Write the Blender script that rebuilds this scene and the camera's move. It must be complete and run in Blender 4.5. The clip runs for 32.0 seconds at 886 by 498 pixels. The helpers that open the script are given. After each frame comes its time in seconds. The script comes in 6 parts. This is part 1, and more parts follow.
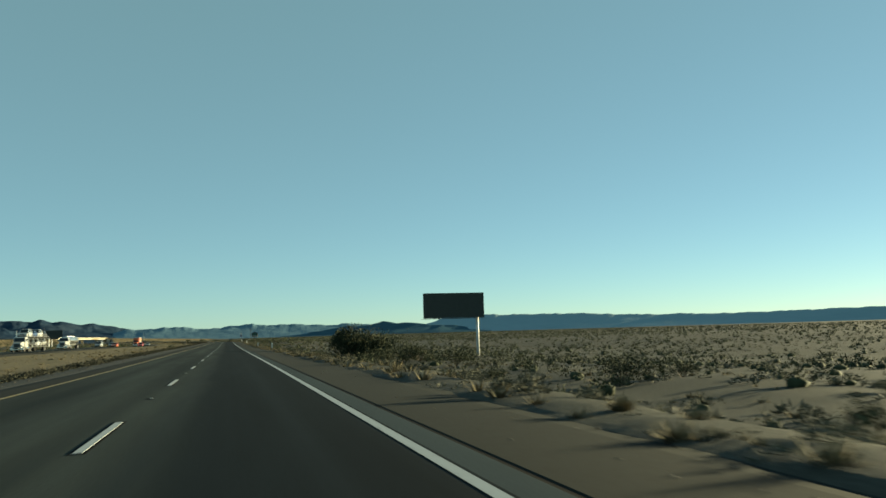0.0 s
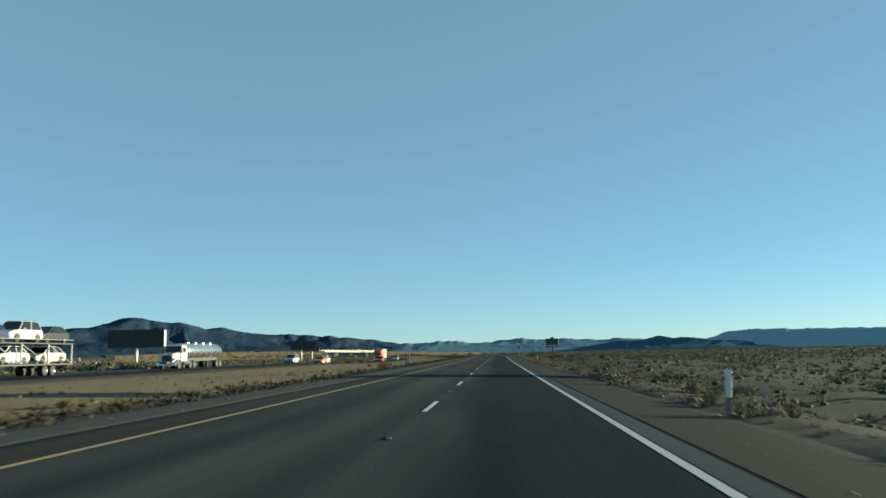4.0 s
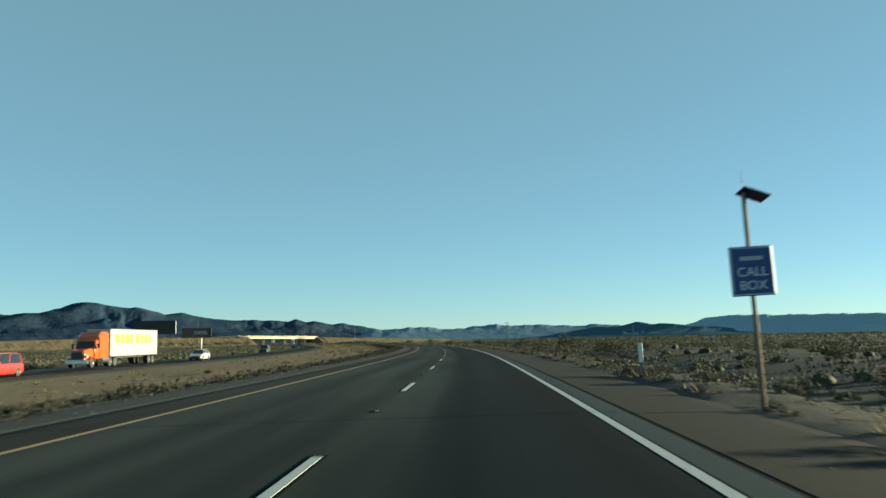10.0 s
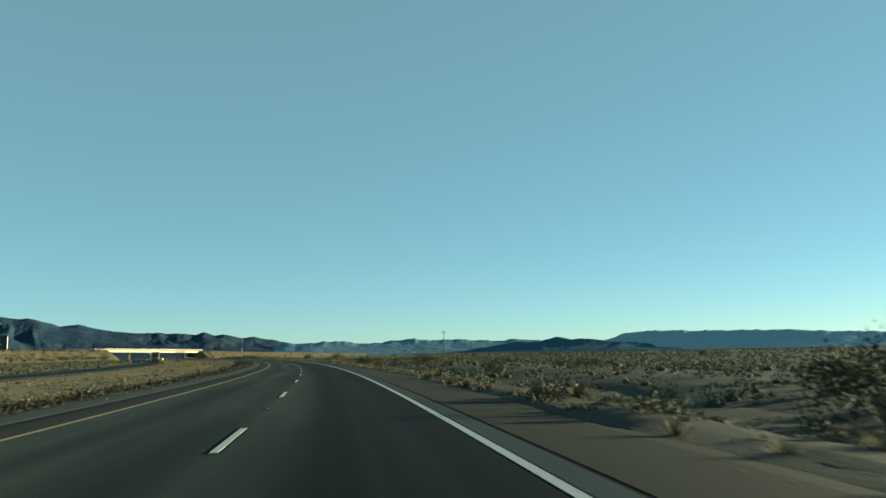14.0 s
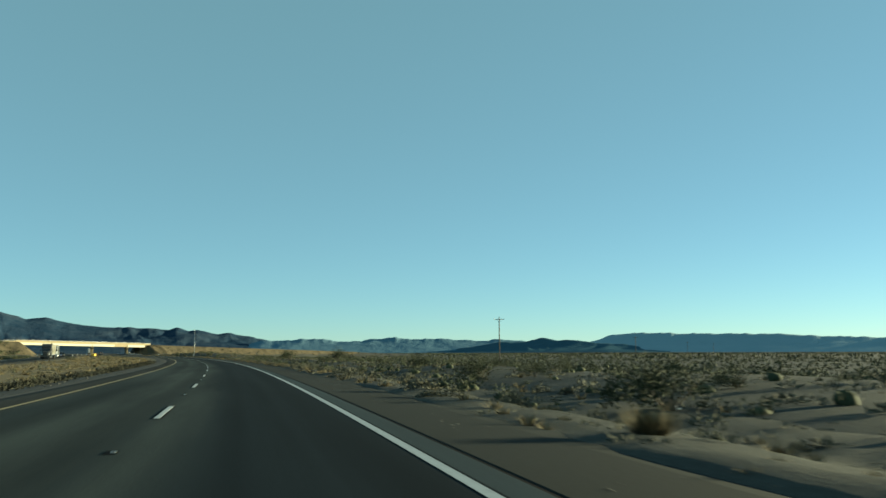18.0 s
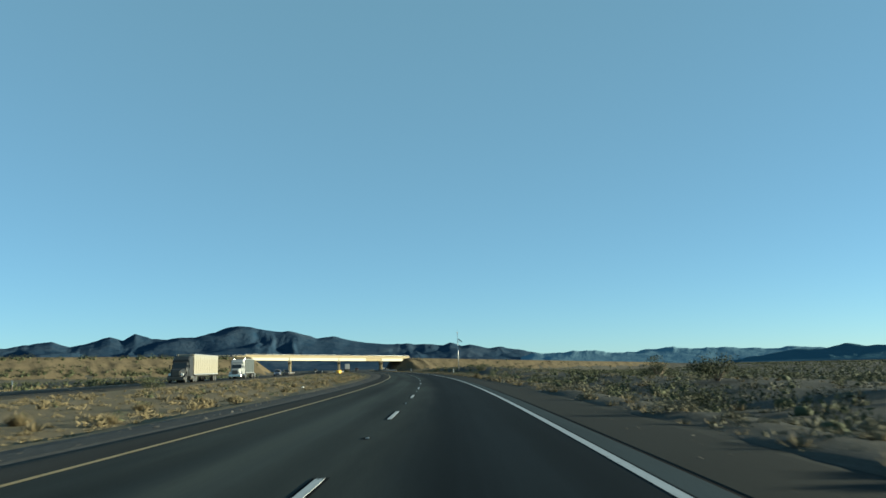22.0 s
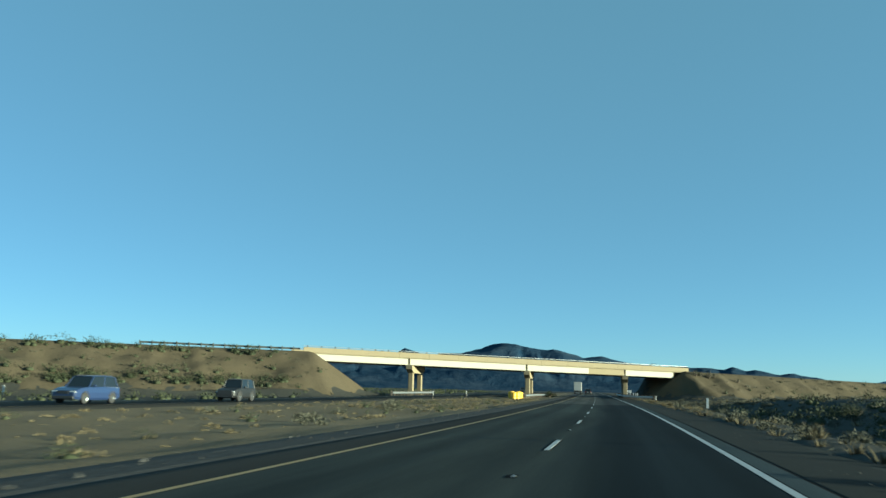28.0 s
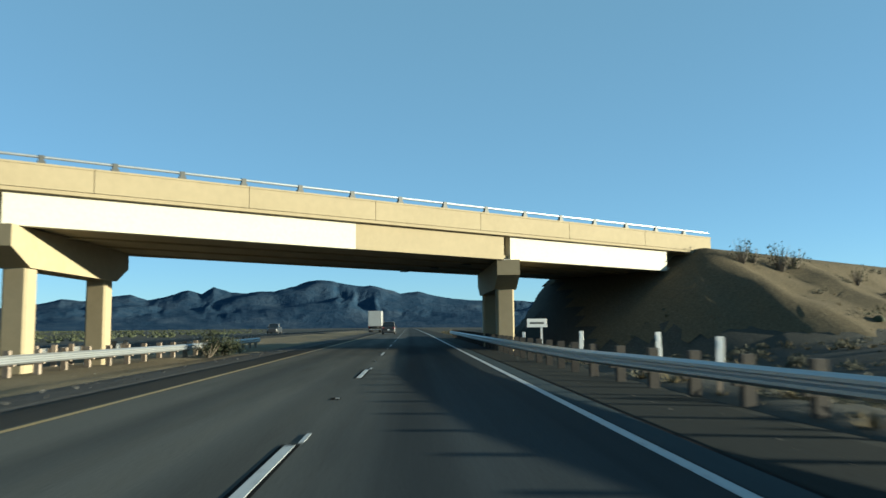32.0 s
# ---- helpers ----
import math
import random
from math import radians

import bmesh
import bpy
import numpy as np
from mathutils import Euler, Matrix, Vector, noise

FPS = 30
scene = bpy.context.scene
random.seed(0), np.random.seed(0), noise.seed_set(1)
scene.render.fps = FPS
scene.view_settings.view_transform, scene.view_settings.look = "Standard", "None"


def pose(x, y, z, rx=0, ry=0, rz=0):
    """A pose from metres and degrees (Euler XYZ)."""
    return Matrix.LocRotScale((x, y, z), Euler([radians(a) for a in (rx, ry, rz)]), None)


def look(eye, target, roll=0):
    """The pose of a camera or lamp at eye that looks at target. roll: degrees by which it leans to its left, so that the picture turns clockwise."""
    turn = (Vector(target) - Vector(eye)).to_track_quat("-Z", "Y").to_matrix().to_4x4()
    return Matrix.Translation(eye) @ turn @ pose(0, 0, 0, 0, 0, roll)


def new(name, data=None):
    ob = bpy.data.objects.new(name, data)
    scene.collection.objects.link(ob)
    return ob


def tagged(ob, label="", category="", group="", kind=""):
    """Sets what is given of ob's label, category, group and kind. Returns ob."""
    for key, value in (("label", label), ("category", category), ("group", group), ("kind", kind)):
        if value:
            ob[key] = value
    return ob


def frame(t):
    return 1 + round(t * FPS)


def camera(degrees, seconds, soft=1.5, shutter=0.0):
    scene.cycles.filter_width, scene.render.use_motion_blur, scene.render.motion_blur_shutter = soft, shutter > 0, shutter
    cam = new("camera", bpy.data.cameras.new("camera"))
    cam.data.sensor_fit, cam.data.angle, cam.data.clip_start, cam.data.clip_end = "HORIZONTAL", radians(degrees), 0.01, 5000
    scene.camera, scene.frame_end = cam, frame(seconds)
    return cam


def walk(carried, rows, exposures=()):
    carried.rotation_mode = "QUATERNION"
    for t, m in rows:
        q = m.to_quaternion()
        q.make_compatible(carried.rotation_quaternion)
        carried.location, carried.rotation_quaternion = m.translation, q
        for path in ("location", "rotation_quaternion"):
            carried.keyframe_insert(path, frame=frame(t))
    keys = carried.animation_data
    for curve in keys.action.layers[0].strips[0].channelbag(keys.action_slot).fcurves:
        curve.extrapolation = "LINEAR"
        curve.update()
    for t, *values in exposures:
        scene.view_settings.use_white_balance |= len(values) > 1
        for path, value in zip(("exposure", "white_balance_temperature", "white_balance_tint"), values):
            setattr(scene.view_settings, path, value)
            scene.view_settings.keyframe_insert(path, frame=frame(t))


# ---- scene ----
# ---- camera ----
# Highway alignment: heading change (degrees to the left per 100 m) and grade (percent) every 100 m of road.
KAP = [0.513, 0.058, 0.133, -0.5, 3.313, 3.929, 3.558, 3.188, 3.766, 3.711, 0.498, 0.133, 0.062, 0.03, 0.019]
GRADE = [-0.313, -0.353, -0.039, 0.138, -0.193, -0.146, -0.042, -0.1, 0.14, 0.054, 0.121, 0.272, 0.152, 0.091, 0.065]
KNOT = np.arange(15) * 100.0
SG = np.arange(-400.0, 2600.0, 2.0)


def alignment():
    k = np.where(SG > 1400, 0.0, np.interp(SG, KNOT, KAP))
    g = np.interp(SG, [-100, *KNOT, 1500], [0, *GRADE, 0]) / 100
    cum = lambda a: np.concatenate([[0], np.cumsum(a)])
    th = cum((k[1:] + k[:-1]) / 2 * 2 / 100)
    th = np.radians(th - np.interp(0, SG, th))
    mid = (th[1:] + th[:-1]) / 2
    x, y, z = cum(-np.sin(mid) * 2), cum(np.cos(mid) * 2), cum(g[1:] + g[:-1])
    return [a - np.interp(0, SG, a) for a in (x, y)] + [th, z - np.interp(0, SG, z)]


RX, RY, RTH, RZ = alignment()


def heading(s):
    return float(np.interp(s, SG, RTH))


def crossfall(s):
    """Slope down to the right: the straight falls to its outer edge and levels out into the bends."""
    return np.interp(s, [60, 90, 135, 250, 300, 332, 385], [0.0, 0.010, 0.0285, 0.0285, 0.026, 0.013, 0.0])


def cross_lift(s, l):
    """Height that the crossfall gives at l metres to the right; it dies away over the plain."""
    return -crossfall(s) * np.interp(l, [-500, -100, 100, 500], [0, -100, 100, 0])


def rp(s, l, h=0.0):
    """The point s metres along the road, l metres to the right of our lane's middle, h above the road."""
    t = heading(s)
    return Vector((float(np.interp(s, SG, RX)) + l * math.cos(t), float(np.interp(s, SG, RY)) + l * math.sin(t), float(np.interp(s, SG, RZ) + cross_lift(s, l)) + h))


def at(s, l, h=0.0, turn=0.0):
    """A pose on the road: y ahead along it, x to the right; turn in degrees to the left."""
    return Matrix.Translation(rp(s, l, h)) @ Matrix.Rotation(heading(s) + radians(turn), 4, "Z")


# t, metres along the road, metres right of the lane's middle, yaw left of the road, pitch, roll
ROWS = [
    (0, 20.06, -0.14, -14.56, 5.81, 1.69),
    (0.5, 35.41, -0.18, -17.55, 4.90, 1.82),
    (1, 50.77, -0.22, -20.30, 4.04, 1.94),
    (1.5, 66.24, -0.27, -20.14, 3.75, 1.95),
    (2, 81.71, -0.32, -18.54, 3.59, 1.95),
    (2.5, 97.41, -0.29, -5.88, 6.10, 0.51),
    (3, 113.10, -0.27, 0.92, 6.49, -0.94),
    (3.5, 128.82, -0.25, 1.49, 6.55, -0.67),
    (4, 144.55, -0.23, 3.86, 7.21, -0.40),
    (4.5, 160.23, -0.23, 4.07, 7.75, -0.20),
    (6.5, 222.98, -0.24, 10.85, 7.94, 0.59),
    (7, 238.65, -0.25, 13.43, 7.42, -0.26),
    (7.5, 254.32, -0.26, 17.64, 7.35, -1.03),
    (8, 269.98, -0.23, 18.91, 6.98, -1.80),
    (8.5, 285.56, -0.19, 18.64, 6.60, -0.95),
    (9, 301.14, -0.11, 16.00, 6.35, -0.11),
    (9.5, 316.79, -0.14, 4.83, 6.33, 0.18),
    (10, 332.44, -0.17, 2.06, 6.32, 0.47),
    (10.5, 347.93, -0.30, 0.55, 6.10, 0.39),
    (11, 363.41, -0.43, -0.54, 6.04, 0.31),
    (11.5, 379.09, -0.44, -2.34, 5.85, -0.30),
    (12, 394.76, -0.45, -4.73, 5.36, -0.92),
    (12.5, 410.57, -0.39, -5.96, 5.75, -0.41),
    (13, 426.38, -0.33, -7.12, 6.97, 0.09),
    (13.5, 442.21, -0.28, -7.36, 7.20, 0.56),
    (14, 458.04, -0.23, -7.15, 7.27, 1.03),
    (14.5, 473.81, -0.24, -7.62, 7.30, 0.82),
    (16.5, 536.92, -0.28, -11.15, 6.85, -0.02),
    (17, 552.70, -0.29, -12.95, 7.85, -0.23),
    (17.5, 568.47, -0.29, -13.78, 7.50, -0.02),
    (18, 584.25, -0.29, -13.49, 7.24, 0.18),
    (18.5, 600.05, -0.26, -12.87, 6.75, 0.33),
    (19, 615.85, -0.23, -12.69, 6.68, 0.48),
    (19.5, 631.80, -0.22, -13.28, 7.10, 0.38),
    (20, 647.74, -0.20, -14.10, 7.06, 0.28),
    (20.5, 663.81, -0.23, -9.86, 7.40, -0.84),
    (21, 679.88, -0.25, -3.66, 7.55, -1.97),
    (21.5, 695.92, -0.26, -2.11, 7.90, -0.38),
    (22, 711.97, -0.28, 0.87, 8.32, 1.21),
    (22.5, 727.90, -0.25, 1.45, 8.80, 0.63),
    (23, 743.84, -0.23, 1.05, 8.98, 0.05),
    (23.5, 759.83, -0.17, 0.60, 9.00, -0.25),
    (24, 775.83, -0.11, 0.73, 9.34, -0.56),
    (24.5, 791.99, -0.14, 1.48, 9.20, -0.44),
    (26.5, 856.64, -0.24, -3.14, 8.55, 0.03),
    (27, 872.80, -0.27, 9.55, 9.23, 0.14),
    (27.5, 889.01, -0.28, 10.75, 9.40, -0.57),
    (28, 905.21, -0.28, 12.53, 9.75, -1.27),
    (28.5, 921.43, -0.23, 11.32, 9.60, -1.04),
    (29, 937.64, -0.18, 8.12, 9.53, -0.80),
    (29.5, 953.83, -0.20, -0.39, 7.90, -1.60),
    (30, 970.01, -0.22, -2.98, 6.16, -2.39),
    (30.5, 986.29, -0.24, -3.46, 6.75, -1.63),
    (31, 1002.56, -0.26, -3.16, 5.22, -0.86),
    (31.5, 1018.69, -0.41, -2.65, 5.35, -0.19),
    (32, 1034.81, -0.56, -2.14, 5.48, 0.48),
]
EYE = 1.23
cam = camera(57.18, 32.0, soft=1.5, shutter=0.2)


def eye_pose(s, l, yaw, pitch, roll):
    p = rp(s, l, EYE)
    ahead = Vector((-math.sin(heading(s)), math.cos(heading(s)), 0))
    lean = Matrix.Rotation(math.atan(float(crossfall(s))), 4, ahead)        # the car leans with the road
    return Matrix.Translation(p) @ lean @ pose(0, 0, 0, 90 + pitch, roll, math.degrees(heading(s)) + yaw)


# exposure in stops, white balance in kelvin and tint
EXPOSURES = [(0.0, 1.74, 7600, -10), (2.0, 1.74, 7800, -13), (3.0, 1.86, 6850, -7), (4.0, 1.8, 6300, -3), (8.0, 1.86, 6050, -3), (9.2, 1.86, 6350, -3), (10.5, 1.86, 6850, -11), (13.0, 1.82, 6850, -14),
             (20.0, 1.82, 6750, -15), (21.0, 1.8, 6300, -9), (23.0, 1.81, 5950, -5), (28.0, 1.70, 5500, -14), (29.2, 1.72, 5600, -13), (30.0, 1.84, 5950, -6), (32.0, 1.86, 5750, -2)]
walk(cam, [(t, eye_pose(*r)) for t, *r in ROWS], EXPOSURES)

# ---- world, sun ----
SUN_AZ, SUN_EL = 75.0, 7.1
world = bpy.data.worlds.new("world")
scene.world = world
world.use_nodes = True
wn = world.node_tree
sky = wn.nodes.new("ShaderNodeTexSky")
sky.sky_type = "NISHITA"
sky.sun_disc = False
sky.sun_elevation, sky.sun_rotation = radians(SUN_EL), radians(SUN_AZ)
sky.altitude, sky.air_density, sky.dust_density, sky.ozone_density = 2600, 0.8, 0.9, 2.3
haze = wn.nodes.new("ShaderNodeMix")            # an even veil of thin haze over the clear sky
haze.data_type = "RGBA"
haze.inputs[0].default_value, haze.inputs[7].default_value = 0.48, (1.26, 2.14, 2.46, 1)
wn.links.new(sky.outputs[0], haze.inputs[6])
wn.links.new(haze.outputs[2], wn.nodes["Background"].inputs[0])
wn.nodes["Background"].inputs[1].default_value = 0.066
sun = new("sun", bpy.data.lights.new("sun", "SUN"))
sun.data.energy, sun.data.angle, sun.data.color = 5.0, radians(0.53), (1.0, 0.85, 0.61)
a, e = radians(SUN_AZ), radians(SUN_EL)
sun.matrix_world = look((0, 0, 0), (-math.sin(a) * math.cos(e), -math.cos(a) * math.cos(e), -math.sin(e)))

# ---- materials ----


def nodes(name):
    m = bpy.data.materials.new(name)
    m.use_nodes = True
    return m, m.node_tree, m.node_tree.nodes["Principled BSDF"]


def link(t, a, b):
    t.links.new(a, b)


def noise_node(t, scale, detail=4.0, rough=0.55, vec=None, stretch=None):
    n = t.nodes.new("ShaderNodeTexNoise")
    n.inputs["Scale"].default_value, n.inputs["Detail"].default_value, n.inputs["Roughness"].default_value = scale, detail, rough
    if vec is not None:
        if stretch:
            mp = t.nodes.new("ShaderNodeMapping")
            mp.inputs["Scale"].default_value = stretch
            link(t, vec, mp.inputs["Vector"])
            vec = mp.outputs[0]
        link(t, vec, n.inputs["Vector"])
    return n.outputs["Fac"]


def ramp(t, fac, stops):
    r = t.nodes.new("ShaderNodeValToRGB")
    while len(r.color_ramp.elements) < len(stops):
        r.color_ramp.elements.new(0.5)
    for el, (p, c) in zip(r.color_ramp.elements, stops):
        el.position, el.color = p, (*c, 1)
    link(t, fac, r.inputs[0])
    return r.outputs[0]


def mix(t, fac, a, b, mode="MIX"):
    n = t.nodes.new("ShaderNodeMix")
    n.data_type, n.blend_type = "RGBA", mode
    for sock, v in ((n.inputs[0], fac), (n.inputs[6], a), (n.inputs[7], b)):
        if isinstance(v, (int, float)):
            sock.default_value = v
        elif isinstance(v, tuple):
            sock.default_value = (*v, 1)
        else:
            link(t, v, sock)
    return n.outputs[2]


def bump(t, bsdf, height, strength=0.3, dist=0.02):
    b = t.nodes.new("ShaderNodeBump")
    b.inputs["Strength"].default_value, b.inputs["Distance"].default_value = strength, dist
    link(t, height, b.inputs["Height"])
    link(t, b.outputs[0], bsdf.inputs["Normal"])


def coords(t, kind="Object"):
    return t.nodes.new("ShaderNodeTexCoord").outputs[kind]


def geo_pos(t):
    return t.nodes.new("ShaderNodeNewGeometry").outputs["Position"]


def surf(name, c0, c1, scale=2.0, rough=0.8, metal=0.0, bumpy=0.2, bscale=20.0, fine=0.35, vary=0.0):
    """A worn surface: two base colours mixed by coarse and fine noise, with a fine relief; vary: brightness from thing to thing."""
    m, t, b = nodes(name)
    v = coords(t)
    col = mix(t, noise_node(t, scale, 5.0, 0.6, v), c0, c1)
    g = noise_node(t, bscale, 3.0, 0.6, v)
    col = mix(t, fine, col, ramp(t, g, [(0.3, tuple(x * 0.6 for x in c0)), (0.7, tuple(min(1, x * 1.25) for x in c1))]))
    if vary:
        hsv = t.nodes.new("ShaderNodeHueSaturation")
        oi = t.nodes.new("ShaderNodeObjectInfo")
        mr = t.nodes.new("ShaderNodeMapRange")
        mr.inputs[3].default_value, mr.inputs[4].default_value = 1 - vary, 1 + vary
        link(t, oi.outputs["Random"], mr.inputs[0])
        link(t, mr.outputs[0], hsv.inputs["Value"])
        link(t, col, hsv.inputs["Color"])
        col = hsv.outputs[0]
    link(t, col, b.inputs["Base Color"])
    b.inputs["Roughness"].default_value, b.inputs["Metallic"].default_value = rough, metal
    if rough > 0.94:
        b.inputs["Specular IOR Level"].default_value = 0.1
    if bumpy:
        bump(t, b, g, bumpy, 0.01)
    return m


def ground_material(name, k, stones=0.5, grey=0.0):
    m, t, b = nodes(name)
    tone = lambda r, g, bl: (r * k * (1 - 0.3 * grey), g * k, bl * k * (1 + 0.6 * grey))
    v = geo_pos(t)
    big = noise_node(t, 0.035, 5.0, 0.6, v)
    col = ramp(t, big, [(0.32, tone(0.135, 0.108, 0.068)), (0.5, tone(0.19, 0.155, 0.095)), (0.68, tone(0.25, 0.207, 0.135))])
    mid = noise_node(t, 0.6, 6.0, 0.65, v)
    col = mix(t, ramp(t, mid, [(0.42, (0, 0, 0)), (0.62, (1, 1, 1))]), col, tone(0.155, 0.128, 0.082))
    peb = noise_node(t, 9.0, 5.0, 0.7, v)
    col = mix(t, stones, col, ramp(t, peb, [(0.3, tone(0.085, 0.07, 0.047)), (0.55, tone(0.19, 0.155, 0.10)), (0.75, tone(0.33, 0.275, 0.195))]))
    link(t, col, b.inputs["Base Color"])
    b.inputs["Roughness"].default_value, b.inputs["Specular IOR Level"].default_value = 0.97, 0.08
    h = t.nodes.new("ShaderNodeMath")
    h.operation = "ADD"
    link(t, mid, h.inputs[0])
    link(t, peb, h.inputs[1])
    bump(t, b, h.outputs[0], 0.4, 0.1)
    return m


def asphalt_material(name, dark, light, streaks=True, left=None):
    m, t, b = nodes(name)
    uv = coords(t, "UV")
    g = noise_node(t, 28.0, 4.0, 0.7, uv)
    grain = ramp(t, g, [(0.35, (0, 0, 0)), (0.7, (1, 1, 1))])
    col = mix(t, grain, dark, light)
    if left:                                    # the passing lane in its own tone: a wavering soft boundary right of the dashes
        sep = t.nodes.new("ShaderNodeSeparateXYZ")
        link(t, uv, sep.inputs[0])
        add = t.nodes.new("ShaderNodeMath")
        add.operation = "MULTIPLY_ADD"
        link(t, noise_node(t, 1.0, 3.0, 0.6, uv, (0.6, 0.05, 1)), add.inputs[0])
        add.inputs[1].default_value = 1.6
        link(t, sep.outputs[0], add.inputs[2])
        mr = t.nodes.new("ShaderNodeMapRange")
        mr.interpolation_type = "SMOOTHSTEP"
        mr.inputs[1].default_value, mr.inputs[2].default_value = -1.1, 0.5
        link(t, add.outputs[0], mr.inputs[0])
        col = mix(t, mr.outputs[0], mix(t, grain, *left), col)
    patch = noise_node(t, 1.0, 5.0, 0.6, uv, (0.5, 0.04, 1))
    col = mix(t, ramp(t, patch, [(0.4, (0, 0, 0)), (0.65, (0.55, 0.55, 0.55))]), col, tuple(x * 0.62 for x in dark))
    if streaks:
        st = noise_node(t, 1.0, 3.0, 0.5, uv, (2.2, 0.006, 1))
        col = mix(t, ramp(t, st, [(0.42, (0, 0, 0)), (0.70, (0.28, 0.28, 0.28))]), col, tuple(x * 1.35 for x in light))
        w = t.nodes.new("ShaderNodeTexWave")
        w.wave_type, w.bands_direction = "BANDS", "X"
        w.inputs["Scale"].default_value, w.inputs["Distortion"].default_value, w.inputs["Phase Offset"].default_value = 0.1717, 0.6, 1.57
        w.inputs["Detail Scale"].default_value = 0.05
        link(t, uv, w.inputs["Vector"])
        col = mix(t, ramp(t, w.outputs["Fac"], [(0.0, (0.35, 0.35, 0.35)), (0.6, (0, 0, 0))]), col, tuple(x * 0.6 for x in dark))
    link(t, col, b.inputs["Base Color"])
    b.inputs["Roughness"].default_value, b.inputs["Specular IOR Level"].default_value = 0.92, 0.03
    bump(t, b, g, 0.2, 0.006)
    return m


def paint_material(name, c):
    m, t, b = nodes(name)
    uv = coords(t, "UV")
    w = noise_node(t, 6.0, 6.0, 0.7, uv)
    col = mix(t, ramp(t, w, [(0.30, (1, 1, 1)), (0.46, (0, 0, 0))]), c, tuple(x * 0.35 for x in c))
    link(t, col, b.inputs["Base Color"])
    b.inputs["Roughness"].default_value = 0.6
    return m


def rock_material(name, c0, c1, c2, scale):
    m, t, b = nodes(name)
    v = geo_pos(t)
    n1 = noise_node(t, scale, 8.0, 0.65, v)
    n2 = noise_node(t, scale * 6, 5.0, 0.7, v)
    col = ramp(t, n1, [(0.35, c0), (0.5, c1), (0.68, c2)])
    col = mix(t, 0.4, col, ramp(t, n2, [(0.35, c0), (0.65, c2)]))
    link(t, col, b.inputs["Base Color"])
    b.inputs["Roughness"].default_value = 1.0
    b.inputs["Specular IOR Level"].default_value = 0.0
    bump(t, b, n2, 0.5, 14.0)
    return m


def leaf_material(name, c0, c1, c2):
    m, t, b = nodes(name)
    r = t.nodes.new("ShaderNodeNewGeometry").outputs["Random Per Island"]
    v = geo_pos(t)
    n = noise_node(t, 0.45, 3.0, 0.6, v)
    col = ramp(t, r, [(0.0, c0), (0.5, c1), (1.0, c2)])
    col = mix(t, ramp(t, n, [(0.4, (0, 0, 0)), (0.65, (0.7, 0.7, 0.7))]), col, tuple(x * 1.1 for x in c2))
    link(t, col, b.inputs["Base Color"])
    b.inputs["Roughness"].default_value = 0.85
    b.inputs["Specular IOR Level"].default_value = 0.2
    return m


def glass_material():
    m, t, b = nodes("dark_glass")
    b.inputs["Base Color"].default_value = (0.012, 0.016, 0.02, 1)
    b.inputs["Roughness"].default_value = 0.06
    return m


def carpaint(name, c, rough=0.28, coat=0.4):
    m, t, b = nodes(name)
    v = coords(t)
    n = noise_node(t, 3.0, 4.0, 0.6, v)
    col = mix(t, ramp(t, n, [(0.4, (0, 0, 0)), (0.75, (0.35, 0.35, 0.35))]), c, tuple(x * 0.8 + 0.01 for x in c))
    link(t, col, b.inputs["Base Color"])
    b.inputs["Roughness"].default_value = rough
    b.inputs["Coat Weight"].default_value = coat
    return m


# desert cooled and dimmed as backlit, banks and median paled as sunlit, by colour
M_SAND = ground_material("desert_sand_backlit", 0.33, 0.6, 0.6)
M_BANK = ground_material("bank_sand_sunlit", 0.47, 0.6)
M_MEDIAN = ground_material("graded_sand_sunlit", 0.74, 0.5)
M_ROAD = asphalt_material("asphalt_lane", (0.0076, 0.0112, 0.0138), (0.0148, 0.0210, 0.0252), True, ((0.0300, 0.0355, 0.0335), (0.0560, 0.0650, 0.0610)))
M_ROADPALE = asphalt_material("asphalt_paler_by_the_overpass", (0.0230, 0.0275, 0.0300), (0.0450, 0.0525, 0.0560), True, ((0.0580, 0.0590, 0.0530), (0.1060, 0.1080, 0.0980)))
M_SHOULDER = asphalt_material("asphalt_shoulder", (0.027, 0.0265, 0.0240), (0.053, 0.0515, 0.0460), False)
M_RUMBLE = asphalt_material("asphalt_worn_edge", (0.028, 0.039, 0.045), (0.050, 0.064, 0.070), False)
M_SEAL = asphalt_material("black_contrast_paint", (0.004, 0.004, 0.0045), (0.010, 0.010, 0.0105), False)
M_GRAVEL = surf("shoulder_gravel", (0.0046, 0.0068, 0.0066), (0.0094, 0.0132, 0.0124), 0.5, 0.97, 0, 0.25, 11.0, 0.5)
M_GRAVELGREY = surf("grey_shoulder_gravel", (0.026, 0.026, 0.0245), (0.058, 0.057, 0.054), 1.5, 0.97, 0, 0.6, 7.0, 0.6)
M_WHITE = paint_material("white_road_paint", (0.28, 0.30, 0.31))
M_YELLOW = paint_material("yellow_road_paint", (0.235, 0.158, 0.040))
# aerial haze is put into these rock colours: bluer, and paler on the farther ranges
M_ROCK = rock_material("haze_blue_range_rock", (0.013, 0.031, 0.058), (0.018, 0.038, 0.067), (0.050, 0.070, 0.096), 0.004)
M_FAR = rock_material("haze_blue_distant_rock", (0.098, 0.172, 0.225), (0.108, 0.182, 0.235), (0.118, 0.192, 0.245), 0.0025)
M_MESA = rock_material("haze_blue_mesa_rock", (0.215, 0.305, 0.350), (0.230, 0.320, 0.365), (0.250, 0.335, 0.380), 0.0025)
